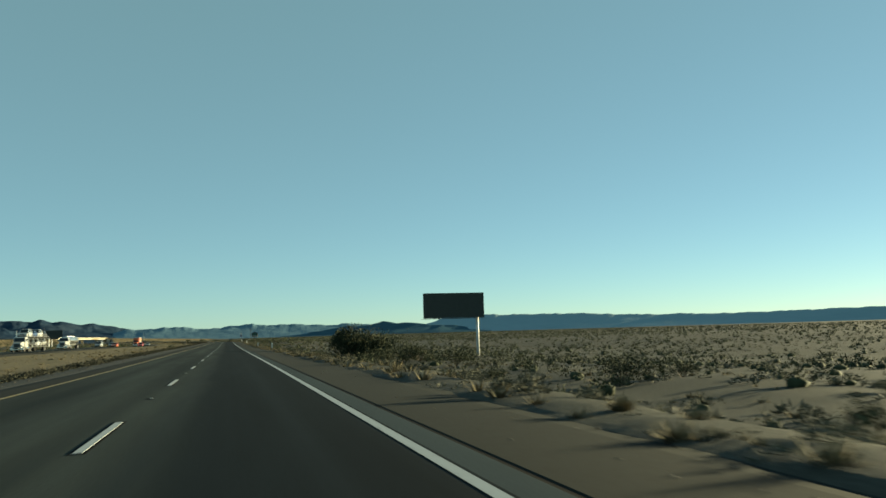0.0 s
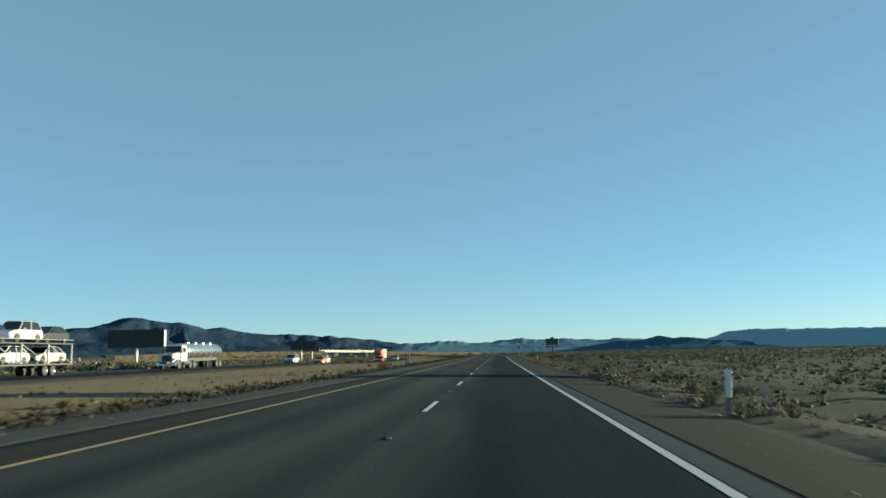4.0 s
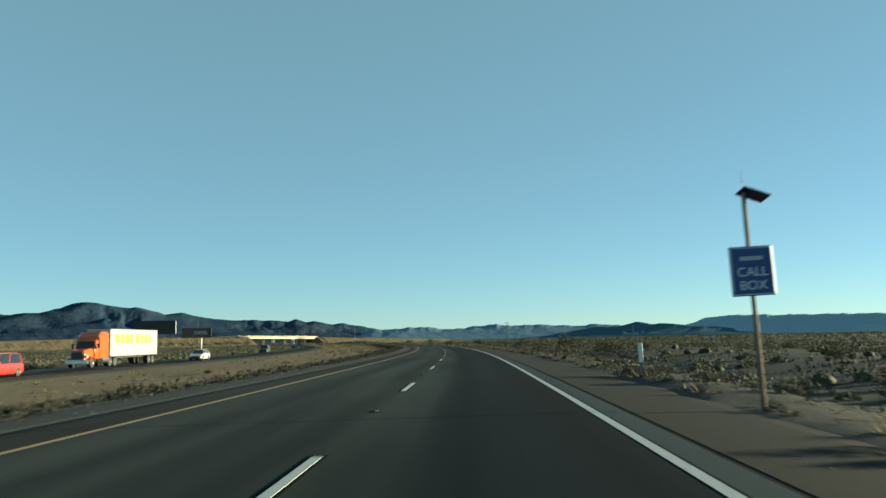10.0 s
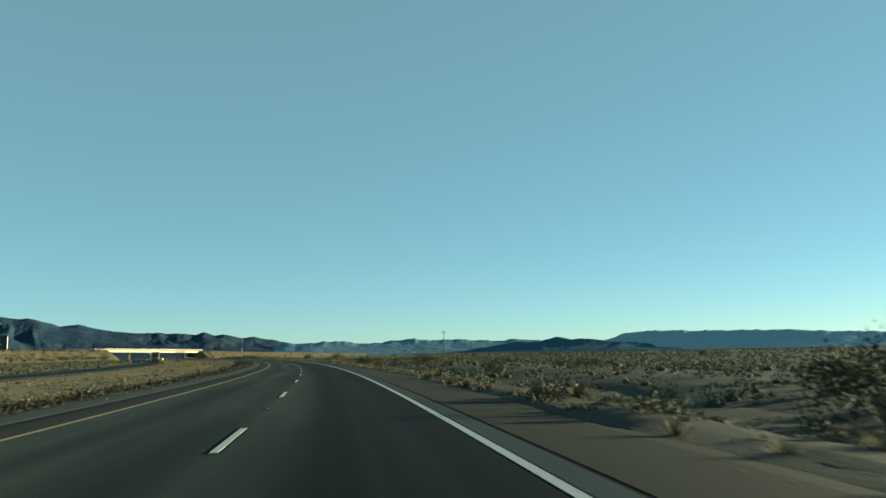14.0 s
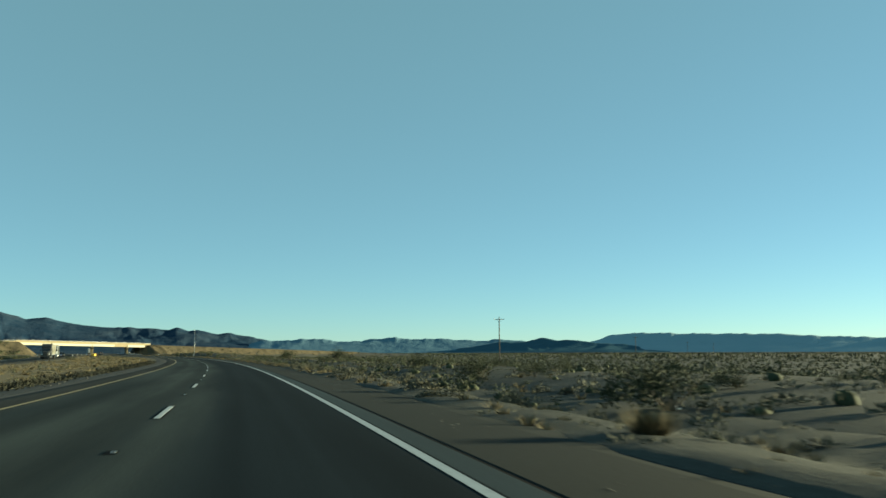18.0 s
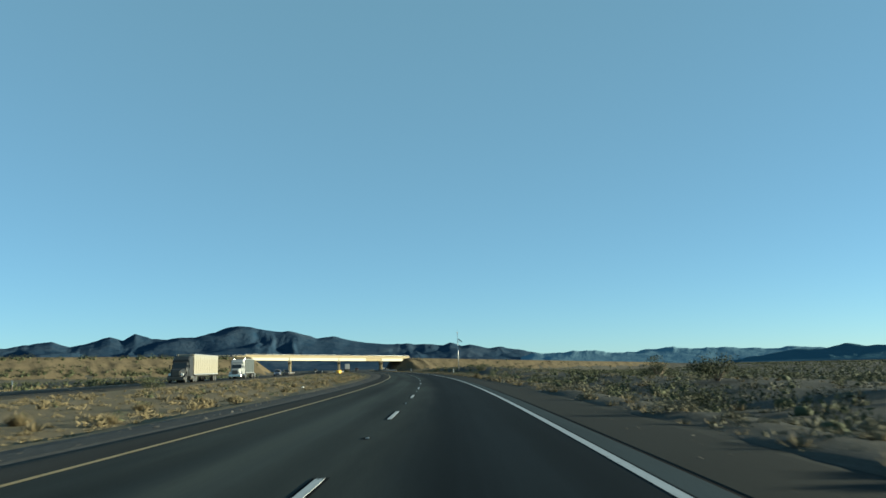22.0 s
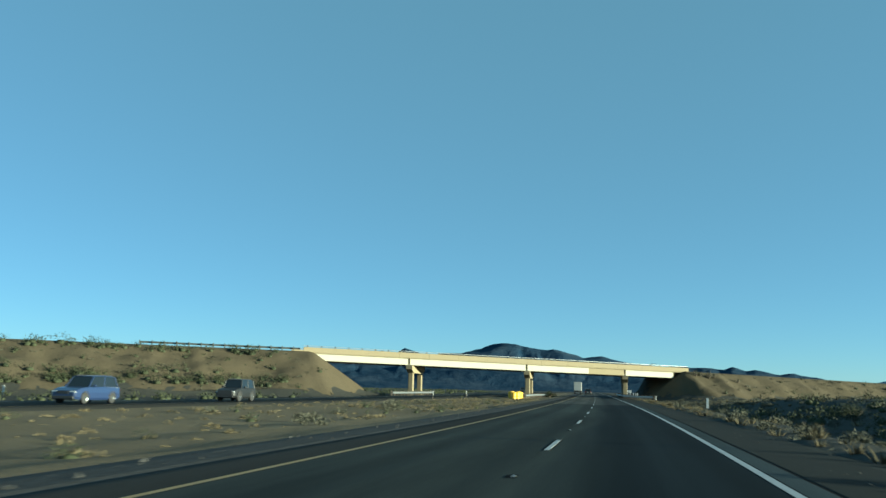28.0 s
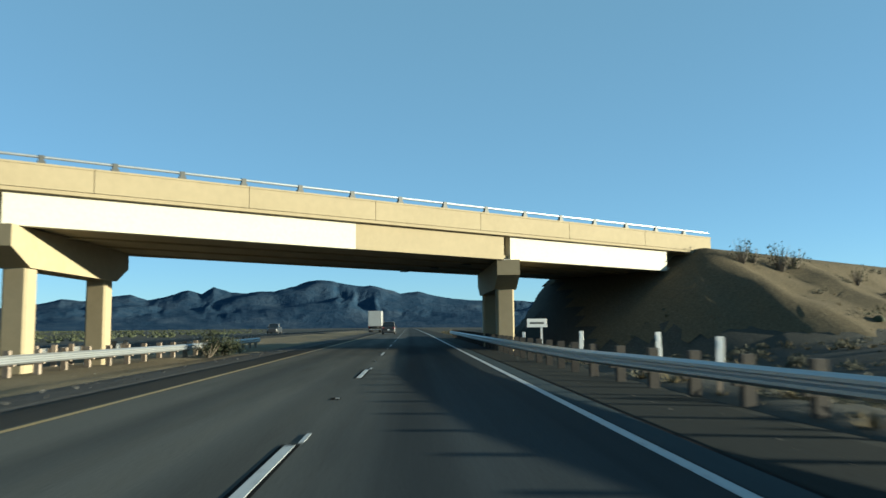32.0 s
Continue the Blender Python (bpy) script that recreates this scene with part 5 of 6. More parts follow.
def trailer(m, paint, label, length=14.6, height=4.0, graphics=False):
    """A box semi-trailer; its kingpin is 0.9 m behind the front wall, at y = 0."""
    o = thing("box_trailer", m, label, "trailer")
    f, r = 0.9, 0.9 - length
    part("box", box(bmesh.new(), -1.28, 1.28, r, f, 1.10, height, bevel=0.03), paint, o)
    n = int(length / 1.2)
    for sx in (-1, 1):
        for k in range(n + 1):
            y = r + 0.05 + (length - 0.1) * k / n
            part("side_post", box(bmesh.new(), sx * 1.281 - 0.012, sx * 1.281 + 0.012, y - 0.025, y + 0.025, 1.2, height - 0.1), paint, o)
        part("bottom_rail", box(bmesh.new(), sx * 1.27 - 0.035, sx * 1.27 + 0.035, r, f, 1.06, 1.22), M_STEEL, o)
        part("top_rail", box(bmesh.new(), sx * 1.27 - 0.03, sx * 1.27 + 0.03, r, f, height - 0.1, height + 0.012), M_STEEL, o)
        part("landing_gear", box(bmesh.new(), sx * 0.7 - 0.06, sx * 0.7 + 0.06, -2.3, -2.15, 0.25, 1.08), M_DARKSTEEL, o)
        part("rear_door", box(bmesh.new(), min(0, sx * 1.2) + 0.01, max(0, sx * 1.2) - 0.01, r - 0.025, r - 0.001, 1.2, height - 0.12), paint, o)
        part("tail_light", box(bmesh.new(), sx * 1.1 - 0.1, sx * 1.1 + 0.1, r - 0.05, r - 0.005, 1.0, 1.1), M_TAIL, o)
        part("mud_flap", box(bmesh.new(), sx * 0.95 - 0.3, sx * 0.95 + 0.3, r + 0.45, r + 0.47, 0.25, 1.05), M_BLACK, o)
        if graphics:
            x = sx * 1.30
            for y0, y1, z0, z1 in ((-1.6, -0.4, 2.5, 3.5), (-3.1, -2.0, 2.5, 3.5), (-4.4, -3.4, 2.5, 3.5), (-5.6, -4.7, 2.5, 3.5), (-7.6, -6.5, 2.5, 3.5), (-8.9, -7.9, 2.5, 3.5), (-10.2, -9.3, 2.5, 3.5), (-11.5, -10.6, 2.5, 3.5)):
                part("graphic_bar", box(bmesh.new(), x - 0.004, x + 0.004, y0, y1, z0, z1), M_ORANGELOGO, o)
    part("subframe", box(bmesh.new(), -0.5, 0.5, r + 0.3, f - 1.0, 0.85, 1.1), M_DARKSTEEL, o)
    for y in (r + 1.3, r + 2.6):
        dual(o, y)
    part("underride_bar", box(bmesh.new(), -1.1, 1.1, r - 0.02, r + 0.08, 0.5, 0.6), M_STEEL, o)
    return o


def tanker(m, label, length=12.4):
    o = thing("tank_trailer", m, label, "trailer")
    f, r = 1.2, 1.2 - length
    b = bmesh.new()
    ell = lambda y, k: [(1.2 * k * math.cos(a), y, 2.15 + 0.98 * k * math.sin(a)) for a in np.linspace(0, 2 * math.pi, 20, endpoint=False)]
    loft(b, [ell(f, 0.72), ell(f - 0.12, 0.94), ell(f - 0.3, 1), ell(r + 0.3, 1), ell(r + 0.12, 0.94), ell(r, 0.72)])
    bmesh.ops.recalc_face_normals(b, faces=b.faces)
    part("tank", b, M_CHROME, o, "polished steel tank", True)
    for k in range(7):
        y = r + 0.4 + (length - 0.8) * k / 6
        b = bmesh.new()
        loft(b, [ell(y - 0.04, 1.005), ell(y - 0.04, 1.025), ell(y + 0.04, 1.025), ell(y + 0.04, 1.005)], caps=False)
        bmesh.ops.recalc_face_normals(b, faces=b.faces)
        part("band", b, M_STEEL, o)
    for k in range(4):
        y = r + 2 + k * 2.7
        part("hatch", Tube((0, y, 3.1), (0, y, 3.3), 0.28, n=12), M_STEEL, o)
    part("walkway", box(bmesh.new(), 0.34, 0.75, r + 0.6, f - 0.6, 3.08, 3.12), M_STEEL, o)
    part("subframe", box(bmesh.new(), -0.5, 0.5, r + 0.2, f - 0.2, 0.9, 1.28), M_DARKSTEEL, o)
    part("hose_box", box(bmesh.new(), 0.7, 1.15, -5.5, -2.6, 0.75, 1.15, bevel=0.03), M_STEEL, o)
    for y in (r + 0.95, r + 2.2):
        dual(o, y)
    return o


def fleet(s, lane, turn=180.0):
    """A pose on the oncoming carriageway; lane: metres from its middle."""
    lo, zo = (float(q) for q in far_side(s))
    return at(s, lo + lane, zo + 0.004, turn)


# tank truck
m = fleet(245.5, -1.8)
tractor(m, P_WHITE, "white conventional tractor unit with chrome stacks", True, False, False)
tanker(m, "polished steel tank trailer behind a white tractor")
# orange tractor with a white box trailer
m = fleet(422.5, -1.9)
tractor(m, P_ORANGE, "orange conventional tractor unit with a tall sleeper", True, False, True)
trailer(m, P_WHITE, "white box trailer with orange graphics", 14.6, 4.05, True)
# black tractor with cream trailer, then a black tractor with a grey trailer
m = fleet(834.5, 1.9)
tractor(m, P_BLACK, "black conventional tractor unit with dark trim", True, True, True, M_DARKSTEEL)
trailer(m, P_CREAM, "cream box trailer lit by low sun", 16.2, 4.05)
m = fleet(882.0, 1.2)
tractor(m, P_GREY, "grey conventional tractor unit with tall chrome stacks", True, True, True)
trailer(m, M_TARP, "dark grey covered trailer behind a grey tractor", 12.5, 3.9)
# far trucks beyond the overpass
m = at(1196.0, -7.2, 0.004, 0)
tractor(m, P_WHITE, "white tractor unit ahead on the highway", False, False, True)
trailer(m, P_WHITE, "plain white box trailer ahead on the highway", 8.0, 4.0)
# cars
car(fleet(307.5, 1.9), P_ORANGE, "orange saloon car on the opposite carriageway", "sedan")
car(fleet(325.0, -1.2), P_WHITE, "white pickup truck on the opposite carriageway", "pickup")
car(fleet(299.5, -1.8), P_WHITE, "white sport utility car on the opposite carriageway", "suv")
car(fleet(394.0, 1.9), P_RED, "red hatchback car on the opposite carriageway", "van")
car(fleet(447.0, 1.9), P_WHITE, "white saloon car behind the orange truck", "sedan")
car(fleet(520.0, -1.8), P_BLACK, "black sport utility car on the opposite carriageway", "suv")
car(fleet(953.0, 1.0), P_BLUE, "dark blue sport utility car on the opposite carriageway", "suv")
car(fleet(972.0, 1.4), P_BLACK, "black boxy off-road car with white hood", "jeep")
car(fleet(1185.0, -1.6), P_BLACK, "black pickup truck on the opposite carriageway", "pickup")
car(at(1150.0, -3.6, 0.004, 0), P_BLACK, "black sport utility car ahead in the passing lane", "suv")


def car_carrier():
    m = fleet(197.7, -1.2)
    tractor(m, P_WHITE, "white conventional tractor unit of a car carrier with tall chrome stacks", True, True, False)
    o = thing("car_carrier_trailer", m, "open steel car carrier trailer loaded with cars", "trailer")
    part("lower_deck", box(bmesh.new(), -1.25, 1.25, -17.6, -0.8, 0.86, 0.98), M_DARKSTEEL, o)
    part("upper_deck", box(bmesh.new(), -1.25, 1.25, -17.6, 1.2, 2.62, 2.72), M_DARKSTEEL, o)
    for sx in (-1, 1):
        for y in (-17.3, -13.5, -9.6, -6.0, -2.4, 0.9):
            part("post", box(bmesh.new(), sx * 1.22 - 0.06, sx * 1.22 + 0.06, y - 0.06, y + 0.06, 0.98 if y < 0 else 1.04, 2.62), M_STEEL, o)
        for a, b2 in ((-17.3, -13.5), (-13.5, -9.6), (-9.6, -6.0), (-6.0, -2.4)):
            part("brace", Tube((sx * 1.22, a, 1.0), (sx * 1.22, b2, 2.6), 0.04, n=6), M_STEEL, o)
        part("side_rail", Tube((sx * 1.24, -17.5, 3.0), (sx * 1.24, 1.1, 3.0), 0.035, n=6), M_STEEL, o)
    for y in (-13.2, -14.4):
        dual(o, y, 0.42)
    part("neck", box(bmesh.new(), -0.6, 0.6, -1.2, 0.6, 1.02, 1.2), M_DARKSTEEL, o)
    for y, z, p, sh, nm in ((-1.4, 2.73, P_WHITE, "suv", "white"), (-6.2, 2.73, P_BLUE, "sedan", "dark blue"), (-10.9, 2.73, P_WHITE, "suv", "white"), (-15.3, 2.73, P_BLACK, "sedan", "black"),
                            (-4.2, 0.985, P_BLACK, "sedan", "black"), (-9.2, 0.985, P_SILVER, "sedan", "silver"), (-14.8, 0.985, P_WHITE, "sedan", "white")):
        car(m @ Matrix.Translation((0, y, z)), p, nm + " car loaded on a car carrier trailer", sh, "cars on the carrier")


car_carrier()

# ---- buildings across the highway ----
M_SIDING = surf("pale_metal_siding", (0.36, 0.35, 0.30), (0.44, 0.43, 0.38), 0.4, 0.6, 0, 0.1, 6.0, 0.2)
M_SIDINGBLUE = surf("pale_blue_siding", (0.22, 0.32, 0.40), (0.28, 0.38, 0.46), 0.4, 0.6, 0, 0.1, 6.0, 0.2)
M_ROOF = surf("brown_roofing", (0.12, 0.095, 0.075), (0.18, 0.15, 0.12), 0.6, 0.85, 0, 0.3, 8.0, 0.3)


def shed(s, l, turn, L, W, H, wall, label, pitched=True):
    p = on_ground(s, l)
    o = thing("building", Matrix.Translation(p) @ Matrix.Rotation(heading(s) + radians(turn), 4, "Z"), label, "building")
    part("wall", box(bmesh.new(), -L / 2, L / 2, -W / 2, W / 2, -0.5, H), wall, o)
    b = bmesh.new()
    rise = W * 0.18 if pitched else 0.12
    e = 0.35
    prof = [(-W / 2 - e, H - 0.02), (0, H + rise), (W / 2 + e, H - 0.02), (W / 2 + e, H + 0.12), (0, H + rise + 0.15), (-W / 2 - e, H + 0.12)]
    loft(b, [[(-L / 2 - e, y, z) for y, z in prof], [(L / 2 + e, y, z) for y, z in prof]])
    bmesh.ops.recalc_face_normals(b, faces=b.faces)
    part("roof", b, M_ROOF, o)
    n = max(2, int(L / 3.2))
    for k in range(n):
        x = -L / 2 + L * (k + 0.5) / n
        if k == n // 2:
            part("door", box(bmesh.new(), x - 0.5, x + 0.5, -W / 2 - 0.06, -W / 2 - 0.002, 0, 2.1), M_DARKSTEEL, o)
        else:
            w = part("window", box(bmesh.new(), x - 0.6, x + 0.6, -W / 2 - 0.05, -W / 2 - 0.002, 1.0, 2.0), M_GLASS, o)
            part("frame", box(bmesh.new(), x - 0.68, x + 0.68, -W / 2 - 0.04, -W / 2 - 0.001, 0.92, 2.08), M_WHITEMETAL, w)
    return o


for s, l, tn, L, W, H, mat, flat, lab in ((595.5, -278, 36, 10.6, 3.0, 3.3, M_SIDINGBLUE, True, "pale blue box-shaped mobile office on the plain"), (632, -283, 34, 7.0, 4.0, 3.3, M_SIDING, True, "cream flat-roofed building on the plain"),
                                          (645, -293, 34, 6.5, 4.2, 4.0, M_SIDING, True, "cream flat-roofed building with a taller wall"), (680, -287, 32, 11.0, 5.0, 2.5, M_SIDING, False, "low pale building with tall posts beside it"),
                                          (715, -293, 30, 5.0, 3.5, 2.0, M_SIDING, False, "small pale pitched-roof shed on the plain")):
    shed(*plain_sl(l, s), tn, L, W, H, mat, lab, not flat)
for k in range(4):
    p = on_ground(*plain_sl(-284 - 1.5 * k, 676 + 2.2 * k))
    o = thing("timber_pole", Matrix.Translation(p), "tall pale pole beside a low building", "pole", "poles by the building")
    part("pole", Tube((0, 0, -0.5), (0, 0, 5.6), 0.22, 0.2, 10), M_SIDING, o, smooth=True)


def lattice_tower(s, l, h):
    p = on_ground(s, l)
    o = thing("lattice_tower", Matrix.Translation(p), "thin steel lattice radio tower on the plain", "tower")
    q = 0.6
    for sx, sy in ((-1, -1), (1, -1), (1, 1), (-1, 1)):
        part("leg", Tube((sx * q, sy * q, -0.5), (sx * q * 0.4, sy * q * 0.4, h), 0.06, 0.04, 6), M_STEEL, o)
    n = int(h / 2)
    for k in range(n):
        z0, z1 = h * k / n, h * (k + 1) / n
        r0, r1 = q * (1 - 0.6 * z0 / h), q * (1 - 0.6 * z1 / h)
        part("brace", Tube((-r0, -r0, z0), (r1, -r1, z1), 0.03, n=5), M_STEEL, o)
        part("brace", Tube((r0, r0, z0), (-r1, r1, z1), 0.03, n=5), M_STEEL, o)


lattice_tower(545, -260, 16)

# ---- scrub ----
RNG = np.random.default_rng(5)


def tri_mesh(verts, faces):
    return np.array(verts, float), np.array(faces, int)


def leaf_dome(n, rx, rz, size, seed, low=0.0, hollow=0.35, lean=0.5):
    """A crown of small leaf sprays (triangles) in a loose dome with gaps: unit of metres, base at z = 0."""
    r = np.random.default_rng(seed)
    lobes = r.normal(size=(7, 3)) * (0.42, 0.42, 0.25)
    lobes[:, 2] = np.abs(lobes[:, 2]) + 0.35
    v, f = [], []
    for i in range(n):
        c = lobes[r.integers(7)] + r.normal(size=3) * (0.24, 0.24, 0.20)
        d = np.linalg.norm(c * (1, 1, 0.9))
        if d > 1.25:
            c = c * (1.25 / d)
        c[2] = max(c[2], low)
        p = c * (rx, rx, rz)
        up = np.array([c[0] * 0.8, c[1] * 0.8, 1.0]) + r.normal(size=3) * lean
        up /= np.linalg.norm(up)
        side = np.cross(up, r.normal(size=3))
        side /= np.linalg.norm(side) + 1e-9
        h, w = size * r.uniform(0.7, 1.5), size * r.uniform(0.15, 0.33)
        k = len(v)
        v += [p - side * w, p + side * w, p + up * h]
        f.append((k, k + 1, k + 2))
    return tri_mesh(v, f)


def heart(rx, rz, seed, n=7):
    """The dense inside of a bush: a low lumpy dome that the sprays stand out of."""
    r = np.random.default_rng(seed)
    v, f = [], []
    for k, (up, wide) in enumerate(((0.0, 0.62), (0.38, 0.74), (0.72, 0.46))):
        for i in range(n):
            a = 6.283 * (i + 0.5 * k) / n
            q = wide * r.uniform(0.7, 1.25)
            v.append((math.cos(a) * q * rx, math.sin(a) * q * rx, up * rz * r.uniform(0.85, 1.15)))
    v.append((0, 0, rz * 0.86))
    for k in range(2):
        for i in range(n):
            a, b, c, d = k * n + i, k * n + (i + 1) % n, (k + 1) * n + i, (k + 1) * n + (i + 1) % n
            f += [(a, b, c), (b, d, c)]
    f += [(2 * n + i, 2 * n + (i + 1) % n, 3 * n) for i in range(n)]
    return tri_mesh(v, f)


def with_heart(vf, h):
    return np.concatenate([vf[0], h[0]]), np.concatenate([vf[1], h[1] + len(vf[0])])


def clump(n, rx, rz, size, seed):
    """A rounded clump: fine sprays standing out of a bumpy low dome."""
    r = np.random.default_rng(seed)
    bumps = r.normal(size=(6, 3))
    v, f = [], []
    for i in range(n):
        d = r.normal(size=3)
        d[2] = abs(d[2])
        d /= np.linalg.norm(d)
        q = (0.74 + 0.24 * np.tanh((bumps @ d).max() - 1.2)) * r.uniform(0.55, 1.05)
        p = d * q * (rx, rx, rz)
        up = d + r.normal(size=3) * 0.45 + (0, 0, 0.3)
        up /= np.linalg.norm(up)
        side = np.cross(up, r.normal(size=3))
        side /= np.linalg.norm(side) + 1e-9
        h, w = size * r.uniform(0.7, 1.4), size * r.uniform(0.16, 0.32)
        k = len(v)
        v += [p - side * w, p + side * w, p + up * h]
        f.append((k, k + 1, k + 2))
    return tri_mesh(v, f)


def tuft(n, rx, h, seed, wide=0.014):
    r = np.random.default_rng(seed)
    v, f = [], []
    for i in range(n):
        a, q = r.uniform(0, 6.283), r.uniform(0, 1) ** 0.7
        b = np.array([math.cos(a) * q * rx * 0.45, math.sin(a) * q * rx * 0.45, 0])
        tip = np.array([math.cos(a) * rx * (0.35 + 0.8 * q), math.sin(a) * rx * (0.35 + 0.8 * q), h * r.uniform(0.55, 1.1) * (1 - 0.45 * q * q)])
        side = np.array([-math.sin(a), math.cos(a), 0]) * wide * r.uniform(0.7, 1.8)
        k = len(v)
        v += [b - side, b + side, tip]
        f.append((k, k + 1, k + 2))
    return tri_mesh(v, f)


def stems(n, rx, rz, seed):
    r = np.random.default_rng(seed)
    v, f = [], []
    for i in range(n):
        a = r.uniform(0, 6.283)
        tip = np.array([math.cos(a) * rx * r.uniform(0.3, 0.95), math.sin(a) * rx * r.uniform(0.3, 0.95), rz * r.uniform(0.6, 1.05)])
        side = np.array([-math.sin(a), math.cos(a), 0]) * 0.022
        k = len(v)
        v += [np.array([0, 0, -0.1]) - side, np.array([0, 0, -0.1]) + side, tip + side * 0.3]
        f.append((k, k + 1, k + 2))
    return tri_mesh(v, f)


CREO = [leaf_dome(2000, 1.0, 1.15, 0.085, 60 + i, 0.10) for i in range(4)]
CREO_STEM = [stems(26, 1.0, 1.2, 80 + i) for i in range(4)]
CREO_MID = [with_heart(leaf_dome(104, 1.15, 1.0, 0.18, 70 + i, 0.08), heart(0.6, 0.55, 170 + i)) for i in range(4)]
CREO_FAR = [with_heart(leaf_dome(30, 1.35, 1.0, 0.30, 90 + i, 0.0), heart(0.8, 0.6, 190 + i, 4)) for i in range(3)]
HORIZON = [with_heart(leaf_dome(6, 1.3, 1.0, 0.65, 95 + i, 0.0), heart(0.9, 0.6, 195 + i, 3)) for i in range(3)]
LOW_DARK = [leaf_dome(34, 0.42, 0.28, 0.10, 240 + i, 0.0) for i in range(4)]
LOW = [clump(26, 0.22, 0.13, 0.07, 230 + i) for i in range(4)]
TUFT = [tuft(260, 0.55, 0.55, 10 + i) for i in range(4)]
TUFT_MID = [tuft(40, 0.6, 0.5, 20 + i, 0.03) for i in range(3)]
SAGE = [clump(380, 0.66, 0.55, 0.10, 30 + i) for i in range(3)]
SAGE_MID = [clump(64, 0.78, 0.52, 0.19, 40 + i) for i in range(3)]
SAGE_FAR = [leaf_dome(26, 1.05, 0.45, 0.26, 50 + i, 0.0) for i in range(3)]


def mesh_from(name, vf, mat):
    me = bpy.data.meshes.new(name)
    me.from_pydata(vf[0].tolist(), [], vf[1].tolist())
    me.materials.append(mat)
    return me


def joined(name, templates, s, l, scale, mat, label, category):
    """Many plants as one object, each a turned and scaled copy of a template."""
    pts = np.array([rp(a, b)[:2] for a, b in zip(s, l)])
    z = ground_height(pts[:, 0], pts[:, 1])
    V, F, k = [], [], 0
    for i in range(len(s)):
        tv, tf = templates[i % len(templates)]
        a = RNG.uniform(0, 6.283)
        c, d = math.cos(a), math.sin(a)
        q = scale[i]
        w = q * RNG.uniform(0.85, 1.2)
        V.append(np.column_stack([(tv[:, 0] * c - tv[:, 1] * d) * w + pts[i, 0], (tv[:, 0] * d + tv[:, 1] * c) * w + pts[i, 1], tv[:, 2] * q + z[i] - 0.04]))
        F.append(tf + k)
        k += len(tv)
    V, F = np.concatenate(V), np.concatenate(F)
    me = bpy.data.meshes.new(name)
    me.vertices.add(len(V))
    me.vertices.foreach_set("co", V.astype(np.float32).ravel())
    me.loops.add(F.size)
    me.loops.foreach_set("vertex_index", F.astype(np.int32).ravel())
    me.polygons.add(len(F))
    me.polygons.foreach_set("loop_start", np.arange(0, F.size, 3, dtype=np.int32))
    me.polygons.foreach_set("loop_total", np.full(len(F), 3, dtype=np.int32))
    me.update(calc_edges=True)
    return tagged(part_mesh(name, me, mat), label, category, kind="stuff")


def scatter(n, s0, s1, l0, l1, near=1.0):
    """Random places; near > 1 crowds them towards l0."""
    q = RNG.uniform(0, 1, n) ** near
    return RNG.uniform(s0, s1, n), l0 + (l1 - l0) * q


def clear(s, l):
    """Leave out what would stand on the overpass or on a roadway."""
    out = []
    for a, b in zip(s, l):
        p = rp(a, b)
        n = p.x * BN.x + p.y * BN.y
        on_deck = abs(n - (B_FACE - B_WIDTH / 2)) < 6.4
        lo = float(far_side(a)[0])
        bad = on_deck or (-9.6 < b < 4.9) or (lo - 7 < b < lo + 6.5) or ((-24 < b < -8) and a > 1036)
        out.append(not bad)
    k = np.array(out)
    return s[k], l[k]


def sizes(n, lo, hi, power=1.6):
    return lo + (hi - lo) * RNG.uniform(0, 1, n) ** power


def bush(kind, s, l, q, turn, wide=1.0):
    """One bush as a thing of its own: crown and stems share their meshes with others of its kind."""
    p = on_ground(s, l)
    i = int(turn * 10) % 3
    m = Matrix.Translation(p) @ Matrix.Rotation(turn, 4, "Z") @ Matrix.Diagonal((q * wide, q * wide, q, 1))
    if kind == "creosote":
        o = thing("creosote_bush", m, "dark green creosote bush with bare stems in sand", "bush", "creosote bushes")
        part_mesh("crown", MESH["creo%d" % i], None, o)
        part_mesh("stem_clump", MESH["stem%d" % i], None, o)
    elif kind == "sage":
        o = thing("saltbush", m, "rounded grey-green saltbush in sand", "bush", "saltbushes")
        part_mesh("crown", MESH["sage%d" % i], None, o)
    else:
        o = thing("grass_tuft", m, "pale dry grass tuft at the verge", "grass tuft", "dry grass tufts")
        part_mesh("blade_clump", MESH["tuft%d" % i], None, o)
    return o


MESH = {"big": mesh_from("crown", leaf_dome(16000, 4.3, 4.0, 0.25, 7, 0.0), M_CREOSOTE), "bigstem": mesh_from("stem_clump", stems(90, 2.8, 5.6, 8), M_STEM)}
for i in range(3):
    MESH["creo%d" % i] = mesh_from("crown", CREO[i], M_CREOSOTE)
    MESH["stem%d" % i] = mesh_from("stem_clump", CREO_STEM[i], M_STEM)
    MESH["sage%d" % i] = mesh_from("crown", SAGE[i], M_SAGE)
    MESH["tuft%d" % i] = mesh_from("blade_clump", TUFT[i], M_STRAW)

o = thing("desert_tree", Matrix.Translation(on_ground(122.5, 16.7)), "large spreading dark desert shrub with bare twigs beside the verge", "bush")
part_mesh("crown", MESH["big"], None, o)
part_mesh("stem_clump", MESH["bigstem"], None, o)
